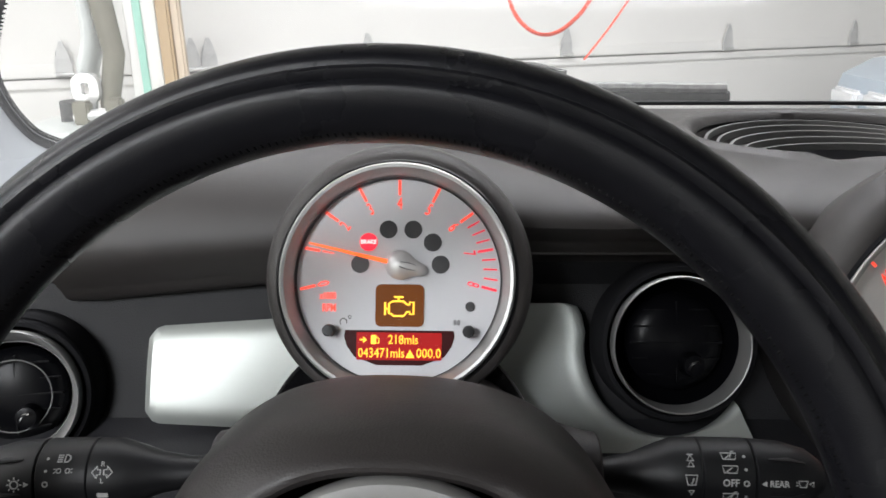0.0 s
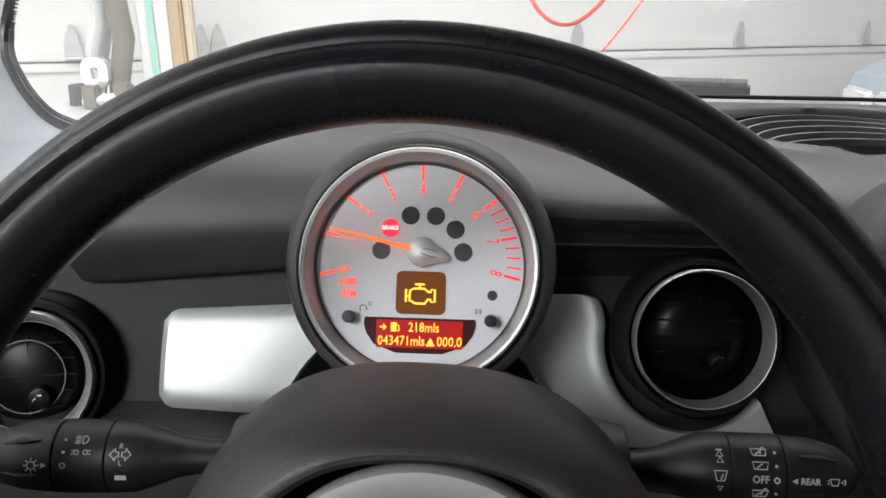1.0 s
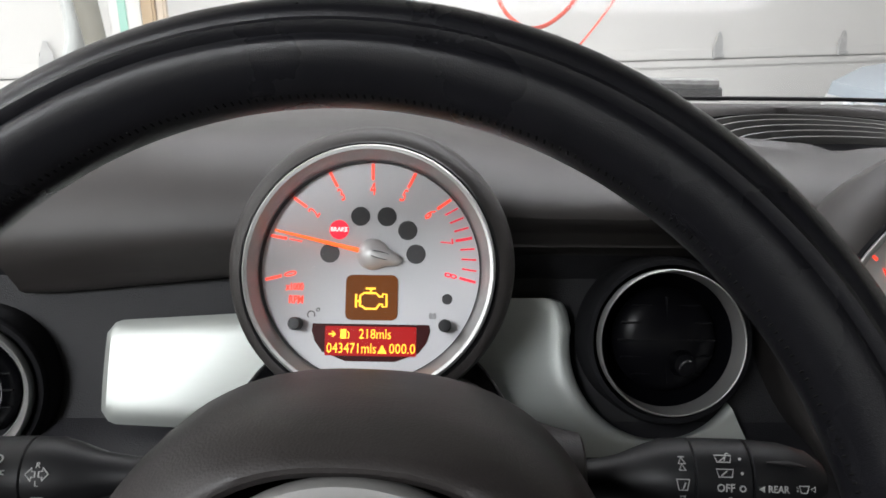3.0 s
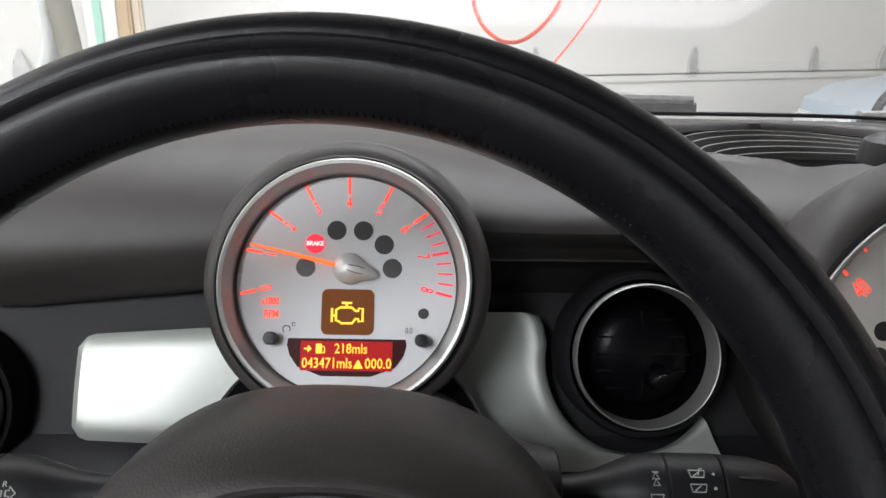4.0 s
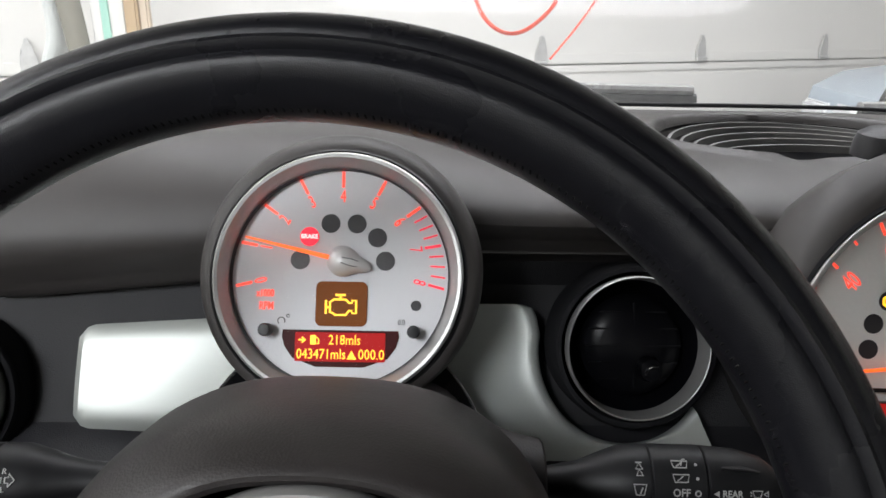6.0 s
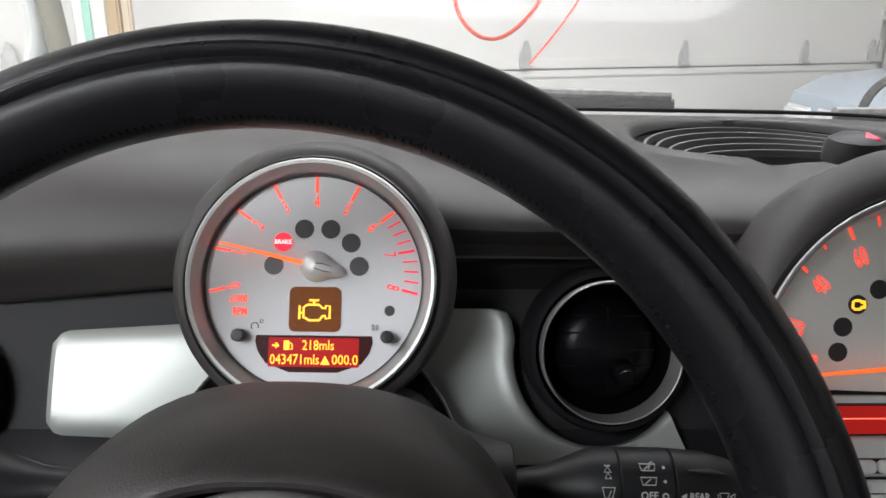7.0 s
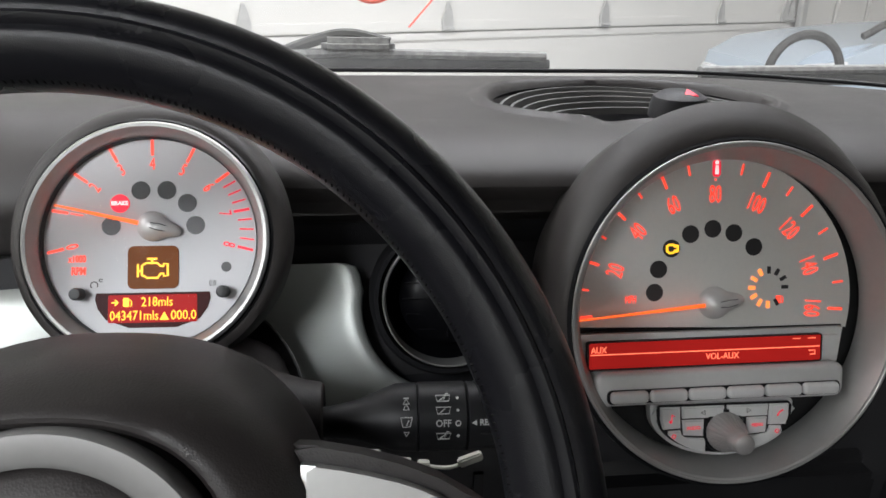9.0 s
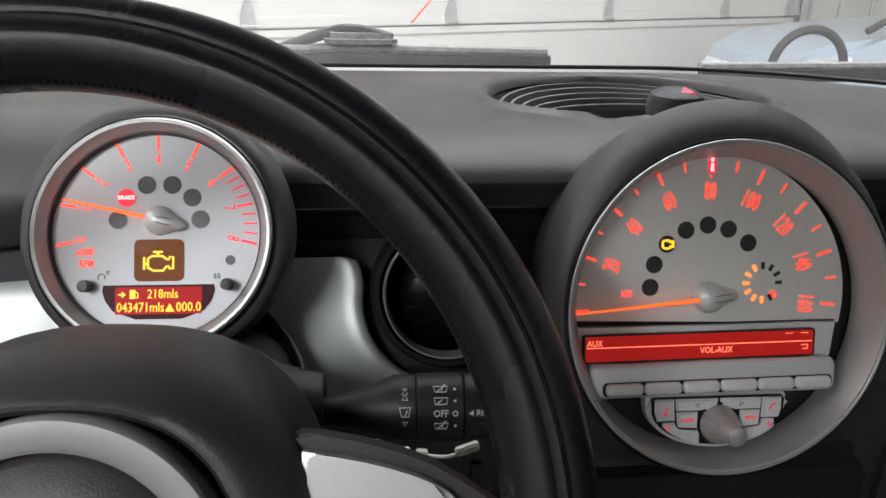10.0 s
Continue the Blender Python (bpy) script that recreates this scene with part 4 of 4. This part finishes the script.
# ---- central speedometer with radio ----
SP = tilted(0.2989, 0.3732, 0.8996, 14.8, 0.4)
RIM_AT = (0.0062, -0.0045)
speedo = base("speedometer", SP, "large round central speedometer with built-in radio", "gauge")
part("bezel", lathe([(0.0995, 0.012), (0.1000, 0.0205), (0.0990, 0.0220), (0.0970, 0.0215), (0.0905, 0.004), (0.0900, -0.002)], 120), RING, speedo, "satin silver bezel ring", loc=at2(*RIM_AT))
part("chrome_edge", lathe([(0.0993 + 0.0012 * math.cos(a), 0.0215 + 0.0012 * math.sin(a)) for a in [i * math.pi / 3 for i in range(6)]], 120, True), RING, speedo, loc=at2(*RIM_AT))
part("back_plate", prism(circle(0.0918, *RIM_AT, 80), -0.012, -0.004), BLACK, speedo)
upper = [(0.0892 * math.cos(radians(a)), 0.0885 * math.sin(radians(a))) for a in range(-12, 193, 5)]
sface = part("face", prism(upper, -0.004, -0.001), FACE2, speedo, "silver grey speed dial face")
for i in range(17):
    a = 90 + (8 - i) * 11.84
    c, s_ = math.cos(radians(a)), math.sin(radians(a))
    big = i % 2 == 0
    if i == 8:
        continue
    r0 = 0.0752 if big else 0.0780
    part("tick", bar(r0 * c, r0 * s_, 0.0846 * c, 0.0846 * s_, 0.0015 if big else 0.0010, -0.0012, -0.0006), RED_LIT, sface)
    if big and 0 < i:
        rr = 0.0642
        lettering("numeral", str(i * 10), 0.0152, at2(rr * c, rr * s_, -0.0007, a - 90), RED_LIT, sface, 0.52, -0.00006)
lettering("numeral", "80", 0.0152, at2(0, 0.0648, -0.0007), RED_LIT, sface, 0.52, -0.00006)
part("dot", prism(circle(0.0007, 0, 0.0738, 10), -0.0012, -0.0006), RED_LIT, sface)
bl = part("belt_lamp", prism(rrect(0.005, 0.010, 0.002, 0.0005, 0.0805), -0.0012, -0.0006), LIT_RED, sface, "lit red seat belt lamp")
part("symbol", merge(prism(circle(0.0012, 0.0005, 0.0840, 10), -0.0006, -0.0003), prism([(-0.0007, 0.0770), (0.0017, 0.0770), (0.0013, 0.0822), (-0.0003, 0.0822)], -0.0006, -0.0003)), LIT_WHITE, bl)
lettering("lettering", "MPH", 0.0066, at2(-0.0515, 0.0030, -0.0007), RED_LIT, sface, 0.52)
SPEED_LAMPS = ((-0.0368, 0.0070), (-0.0345, 0.0209), (-0.0267, 0.0333), (-0.0149, 0.0416), (-0.0010, 0.0445), (0.0123, 0.0417), (0.0253, 0.0330))
for k in range(7):
    x, y = SPEED_LAMPS[k]
    if k == 2:
        lp = part("warning_lamp", prism(circle(0.0053, x, y), -0.0012, -0.0006), LAMP_OFF, sface, "lit yellow engine lamp")
        part("symbol", stroke([(x + px * 0.52, y + py * 0.62) for px, py in eng[:-1]], 0.0014, -0.0006, -0.0003, True), PIX_YEL, lp)
    else:
        part("warning_lamp", prism(circle(0.0053, x, y), -0.0012, -0.0007), LAMP_OFF, sface)
fx, fy = 0.0355, 0.0080
for k in range(11):
    a = 30 * k + 0
    c, s_ = math.cos(radians(a)), math.sin(radians(a))
    lit = 115 < a < 285
    part("fuel_segment", bar(fx + 0.0085 * c, fy + 0.0085 * s_, fx + 0.0128 * c, fy + 0.0128 * s_, 0.0022, -0.0012, -0.0006), FUEL_LIT if lit else LAMP_OFF, sface)
part("fuel_symbol", merge(prism(rrect(0.0030, 0.0046, 0.0004, fx + 0.0066, fy - 0.0076), -0.0012, -0.0007), stroke([(fx + 0.0084, fy - 0.0056), (fx + 0.0096, fy - 0.0066), (fx + 0.0096, fy - 0.0095), (fx + 0.0084, fy - 0.0095)], 0.0005, -0.0012, -0.0007)), RED_LIT, sface)
needle(sface, 184.8, 0.0855, 0.0098, 0.0190, 0.005)
# radio
radio = part("radio_frame", prism([(-0.0845, -0.0165), (0.083, -0.0175), (0.0800, -0.0388), (-0.0790, -0.0383)], -0.004, 0.0065, 0.0042), BUTTON, speedo, "silver radio surround")
# gap around the surround, its shadow outline drawn as a black line
part("frame_gap_shadow", stroke([(-0.0853, -0.0157), (0.0838, -0.0167), (0.0808, -0.0396), (-0.0798, -0.0391)], 0.0009, -0.003, -0.0004, True), BLACK, speedo)
part("display_border", prism(rrect(0.1475, 0.0170, 0.0014, -0.0067, -0.0285), 0.004, 0.0068), BLACK, radio)
rd = part("radio_display", prism(rrect(0.1450, 0.0154, 0.001, -0.0067, -0.0296), 0.0060, 0.0071), LCD_RADIO, radio, "glowing red radio display", loc=at2(0, 0.0011))
lettering("lettering", "AUX", 0.0054, at2(-0.0735, -0.0262, 0.0073), PIX_RED, rd, 0.85, 0.0)
lettering("lettering", "VOL-AUX", 0.0054, at2(0.0030, -0.0325, 0.0073), PIX_RED, rd, 0.90, 0.0)
part("line", bar(-0.0785, -0.0288, 0.0650, -0.0288, 0.0005, 0.0071, 0.0074), PIX_RED, rd)
part("line", merge(bar(0.0475, -0.0236, 0.0525, -0.0236, 0.0004, 0.0071, 0.0074), bar(0.0575, -0.0236, 0.0625, -0.0236, 0.0004, 0.0071, 0.0074)), PIX_RED, rd)
part("symbol", stroke([(0.0582, -0.0312), (0.0622, -0.0312), (0.0622, -0.0336), (0.0590, -0.0336)], 0.0005, 0.0071, 0.0074), PIX_RED, rd)
bf = part("button_frame", pillow(0.157, 0.0212, 0.0055, 0.002, -0.0512, -0.004, 0.010, 0.0032), RINGSP, speedo, "silver button frame", loc=at2(0, 0.0028))
part("button_slot", prism(rrect(0.1465, 0.0084, 0.0030, 0.0040, -0.0555), 0.0096, 0.0106), BLACK, bf)
for k in range(6):
    part("button", pillow(0.0231, 0.0072, 0.0026, -0.0560 + k * 0.0240, -0.0555, 0.0100, 0.0140, 0.0022), BUTTON, bf)
low = [(-0.0385, -0.0590), (0.0495, -0.0600), (0.0515, -0.0625)] + [(0.0058 + 0.0455 * math.cos(radians(a)), -0.0665 + 0.0265 * math.sin(radians(a))) for a in range(0, -181, -9)] + [(-0.0400, -0.0615)]
kp = part("key_plate", prism(low, -0.004, 0.006, 0.003), RINGSP, speedo, "silver key plate")
part("key_bed", prism([(0.0058 + (x - 0.0058) * 0.94, -0.0740 + (y + 0.0740) * 0.90) for x, y in low], 0.0050, 0.0066), BLACK, kp)


def key(poly):
    """A key with a softened edge, from its outline."""
    bm = prism(poly, 0.0060, 0.0086, 0.0009)
    return part("key", bm, BUTTON, kp)


def plate_edge(x, f=0.90):
    """The lower edge of the keys under x."""
    q = min(0.999, abs(x - 0.0058) / (0.0455 * f))
    return -0.0670 - 0.0265 * f * math.sqrt(1 - q * q)


key([(-0.0352, -0.0612), (-0.0232, -0.0614), (-0.0226, -0.0745), (-0.0335, -0.0748), (-0.0352, -0.0690)])
key([(-0.0222, -0.0614), (0.0048, -0.0618), (0.0048, -0.0690), (-0.0216, -0.0686)])
key([(0.0068, -0.0618), (0.0330, -0.0622), (0.0326, -0.0692), (0.0068, -0.0690)])
key([(0.0340, -0.0622), (0.0462, -0.0624), (0.0462, -0.0700), (0.0445, -0.0752), (0.0334, -0.0750)])
key([(-0.0216, -0.0696), (-0.0080, -0.0698), (-0.0080, -0.0800), (-0.0205, -0.0790)])
key([(0.0196, -0.0700), (0.0324, -0.0700), (0.0316, -0.0794), (0.0196, -0.0804)])
for side in (-1, 1):
    xs_ = [0.0058 + side * (0.0125 + 0.0026 * i) for i in range(10)]
    top = [(xs_[-1], -0.0762), (0.0058 + side * 0.0285, -0.0758), (0.0058 + side * 0.0268, -0.0806), (xs_[0], -0.0815)]
    key([(x, plate_edge(x)) for x in xs_] + top)
for x, poly in ((-0.0090, [(-0.0012, 0), (0.0012, 0.0013), (0.0012, -0.0013)]), (0.0200, [(0.0012, 0), (-0.0012, 0.0013), (-0.0012, -0.0013)])):
    part("symbol", stroke([(x + a, -0.0652 + b) for a, b in poly], 0.0004, 0.0086, 0.0089, True), PRINT_DARK, kp)
part("symbol", merge(stroke([(-0.0285, -0.0700), (-0.0285, -0.0656), (-0.0268, -0.0668)], 0.0005, 0.0086, 0.0089), prism(circle(0.0009, -0.0293, -0.0700, 10), 0.0086, 0.0089)), RED_PRINT, kp)
part("symbol", stroke(arcpts(0.0430, -0.0705, 0.0045, 100, 170, 6), 0.0007, 0.0086, 0.0089), RED_PRINT, kp)
for x, text in ((-0.0148, "AUDIO"), (0.0258, "MENU")):
    lettering("lettering", text, 0.0030, at2(x, -0.0745, 0.0088), RED_PRINT, kp, 0.9)
for x in (-0.0270, 0.0385):
    part("symbol", stroke(arcpts(x, -0.0790, 0.0011, 0, 330, 8), 0.0005, 0.0086, 0.0089), RED_PRINT, kp)
kn = part("volume_knob", lathe([(0.0118, 0.004), (0.0118, 0.0105), (0.0112, 0.0122), (0.0088, 0.0180), (0.0066, 0.0245), (0.0060, 0.0275), (0.0062, 0.0290), (0.0062, 0.0318), (0.0056, 0.0330), (0.0036, 0.0336), (0.0, 0.0338)], 48), KNOB, speedo, "tapered satin silver knob", loc=at2(0.0052, -0.0775))
part("knob_ring", lathe([(0.0119, 0.004), (0.0137, 0.0070), (0.0133, 0.0082), (0.0117, 0.0084)], 40), BLACK, kn)
for i in range(28):
    a = 2 * math.pi * i / 28
    c, s_ = math.cos(a), math.sin(a)
    part("rib", tube([(0.0118 * c, 0.0118 * s_, 0.0085), (0.0117 * c, 0.0117 * s_, 0.0115), (0.0089 * c, 0.0089 * s_, 0.0180), (0.0070 * c, 0.0070 * s_, 0.0232)], 0.00042, 5), KNOB, kn)

# pod around it
pod = base("gauge_pod", pose(0, 0, 0), "dark grey rounded pod around the speedometer", "gauge pod")
bm = bmesh.new()
front = SP @ at2(*RIM_AT, 0.0195)
rings = []
n = 72
ysteps = [(0.0, 0.1003), (0.0015, 0.1030), (0.006, 0.1056), (0.014, 0.1072), (0.035, 0.1080), (0.065, 0.1075), (0.095, 0.102), (0.125, 0.090), (0.15, 0.070)]
for dpt, r in ysteps:
    k = min(1.0, dpt / 0.07)
    cen = front.translation + Vector((0, dpt, 0.0085 * min(1.0, dpt / 0.03) - 0.45 * max(0, dpt - 0.045)))
    tl_ = 14.8 * (1 - k)
    up = Vector((0, math.sin(radians(tl_)), math.cos(radians(tl_))))
    rings.append([bm.verts.new(cen + r * (math.cos(2 * math.pi * i / n) * Vector((1, 0, 0)) + math.sin(2 * math.pi * i / n) * up)) for i in range(n)])
for a, b in zip(rings, rings[1:]):
    for i in range(n):
        bm.faces.new((a[i], a[(i + 1) % n], b[(i + 1) % n], b[i]))
bm.faces.new(rings[-1])
part("shell", bm, DASH, pod)
part("gap_ring", moved(lathe([(0.0998, 0.0), (0.1012, 0.0022), (0.1028, 0.0006)], 96), front), MATTE, pod)
haz = base("hazard_button", pose(0.2960, 0.452, 1.0072, 4), "dark domed hazard button with lit red triangle", "button")
part("dome", moved(lathe([(0.0192, -0.010), (0.0188, -0.002), (0.0172, 0.0030), (0.0115, 0.0062), (0.0, 0.0074)], 40), Matrix.Diagonal((1, 0.85, 1, 1))), DASH_DARK, haz)
part("triangle", prism([(-0.0050, -0.0045), (0.0050, -0.0045), (0.0, 0.004)], 0.0, 0.0010, 0.0003), HAZARD, haz, "lit red triangle", loc=pose(0.0030, -0.0055, 0.0064, 18))
console = base("centre_console", pose(0, 0, 0), "black centre console below the speedometer", "console")
part("body", block(CX - 0.13, CX + 0.13, 0.345, 0.42, 0.45, 0.81, 0.02, 3), BLACK, console)
part("side_panel", block(CX - 0.15, CX - 0.132, 0.36, 0.44, 0.45, 0.80, 0.006), BLACK, console)
part("side_panel", block(CX + 0.132, CX + 0.15, 0.36, 0.44, 0.45, 0.80, 0.006), DASH_DARK, console)

# ---- steering wheel ----
WM = tilted(-0.0204, 0.1771, 0.9076, 24.7, -3.6)
wheel = base("steering_wheel", WM, "black leather three-spoke steering wheel with silver accents", "steering wheel")
RW, TR = 0.1701, 0.0166


def rim_profile():
    pts = []
    for i in range(72):
        f = 360 * i / 72
        r = TR
        for g, w, d in ((69, 4.2, -0.0015), (79, 6.5, 0.0010), (90, 4.2, -0.0013)):
            r += d * math.exp(-((f - g) / w) ** 2)
        pts.append((RW + r * math.cos(radians(f)), r * math.sin(radians(f)) * 1.05))
    return pts


part("rim", lathe(rim_profile(), 160, True), LEATHER, wheel)
bms = []
for i in range(240):
    a = radians(-20 + 220 * i / 239)
    f = radians(158)
    r0, z0 = RW + TR * math.cos(f), TR * 1.05 * math.sin(f)
    b = block(-0.0009, 0.0009, -0.0003, 0.0003, -0.0004, 0.0004, 0.00015, 1)
    bms.append(moved(b, Matrix.Rotation(a, 4, "Z") @ pose(r0, 0, z0, 0, -68, 25)))
tagged(part("stitching", merge(*bms), STITCH, wheel), kind="stuff")
# airbag cover: a dome that rises towards the driver, its axis a little across the wheel's
def dome(rows, e=2.3, n=96):
    bm = bmesh.new()
    rings = []
    for w, h, cy, z in rows:
        ring = []
        for i in range(n):
            c, s_ = math.cos(2 * math.pi * i / n), math.sin(2 * math.pi * i / n)
            k = (abs(c) ** e + abs(s_) ** e) ** (-1 / e)
            ring.append(bm.verts.new((0.009 + 0.09 * z + w * k * c, cy + h * k * s_, z)))
        rings.append(ring)
    for p, q in zip(rings, rings[1:]):
        for i in range(n):
            bm.faces.new((p[i], p[(i + 1) % n], q[(i + 1) % n], q[i]))
    return bm


part("airbag_cover", dome([(0.080, 0.077, -0.0125, -0.085), (0.0860, 0.0822, -0.0120, -0.072), (0.0880, 0.0835, -0.0117, -0.063), (0.0875, 0.0826, -0.0112, -0.052), (0.0866, 0.0800, -0.0106, -0.038), (0.0856, 0.0768, -0.0102, -0.022), (0.0842, 0.0735, -0.0100, -0.009), (0.0815, 0.0698, -0.0100, 0.0010), (0.0765, 0.0660, -0.0102, 0.0075), (0.0708, 0.0632, -0.0105, 0.0122), (0.0660, 0.0618, -0.0108, 0.0148), (0.0625, 0.0604, -0.0112, 0.0156), (0.0600, 0.0592, -0.0115, 0.0150), (0.0585, 0.0580, -0.0120, 0.0120)], 2.5), PAD, wheel)
hub_up = at2(0.0110, -0.0120)
part("emblem_ring", lathe([(0.0585, 0.010), (0.0583, 0.0190), (0.0572, 0.0206), (0.0490, 0.0210), (0.0474, 0.0200), (0.0472, 0.010)], 96), SATIN_GREY, wheel, "satin grey ring", loc=hub_up)
part("emblem_pad", lathe([(0.0474, 0.015), (0.044, 0.0185), (0.03, 0.0220), (0.0, 0.0240)], 64), PAD, wheel, loc=hub_up)
for sx in (-1, 1):
    poly = [(0.070, 0.036), (0.090, 0.0350), (0.104, 0.0325), (0.118, 0.0290), (0.131, 0.0240), (0.143, 0.0170), (0.155, 0.0090), (0.166, 0.002), (0.166, -0.040), (0.130, -0.040), (0.070, -0.045)]
    sp = part("spoke", prism([(sx * x, y) for x, y in poly], -0.022, -0.009, 0.003), PAD, wheel, loc=at2(0.004 - 0.004 * sx, -0.011 + 0.011 * sx))
    poly = [(0.0850, 0.0302), (0.0900, 0.0297), (0.0980, 0.0285), (0.1080, 0.0266), (0.1170, 0.0243), (0.1240, 0.0220), (0.1300, 0.0195), (0.1350, 0.0165), (0.1395, 0.0120), (0.1420, 0.0050), (0.1410, -0.015), (0.134, -0.028), (0.0850, -0.034)]
    part("spoke_inlay", prism([(sx * x, y) for x, y in poly], -0.010, -0.0020, 0.0022), INLAY, sp, "satin silver spoke inlay")
part("lower_spoke", prism([(-0.03, -0.07), (0.03, -0.07), (0.022, -0.166), (-0.022, -0.166)], -0.012, 0.002, 0.004), PAD, wheel)

# ---- wipers outside ----

def wipers(x0, x1, y, z, drop):
    w = base("wiper", pose(0, 0, 0), "dusty black windscreen wiper parked along the glass base", "wiper", "windscreen wipers")
    part("blade", tube([(x0, y - 0.005, z - 0.010 - drop), ((x0 + x1) / 2, y + 0.012, z - 0.009), (x1, y, z - 0.010)], 0.0055, 8, 1.3), RUBBER, w)
    part("spine", tube([(x0, y - 0.004, z - drop), ((x0 + x1) / 2, y + 0.013, z + 0.001), (x1 - 0.004, y, z)], 0.0065, 8, 0.8), DUSTY, w)
    return w


w1 = wipers(-0.16, 0.293, 0.785, 0.996, 0.006)
part("clip", block(0.055, 0.130, 0.778, 0.800, 0.997, 1.014, 0.006), DUSTY, w1)
part("arm", tube(smooth_path([(0.125, 0.79, 1.008), (0.085, 0.795, 1.016), (0.05, 0.80, 1.010), (-0.02, 0.80, 0.985), (-0.1, 0.81, 0.96)], 5), 0.006, 8), RUBBER, w1)
w2 = wipers(0.455, 0.95, 0.775, 0.984, 0.0)
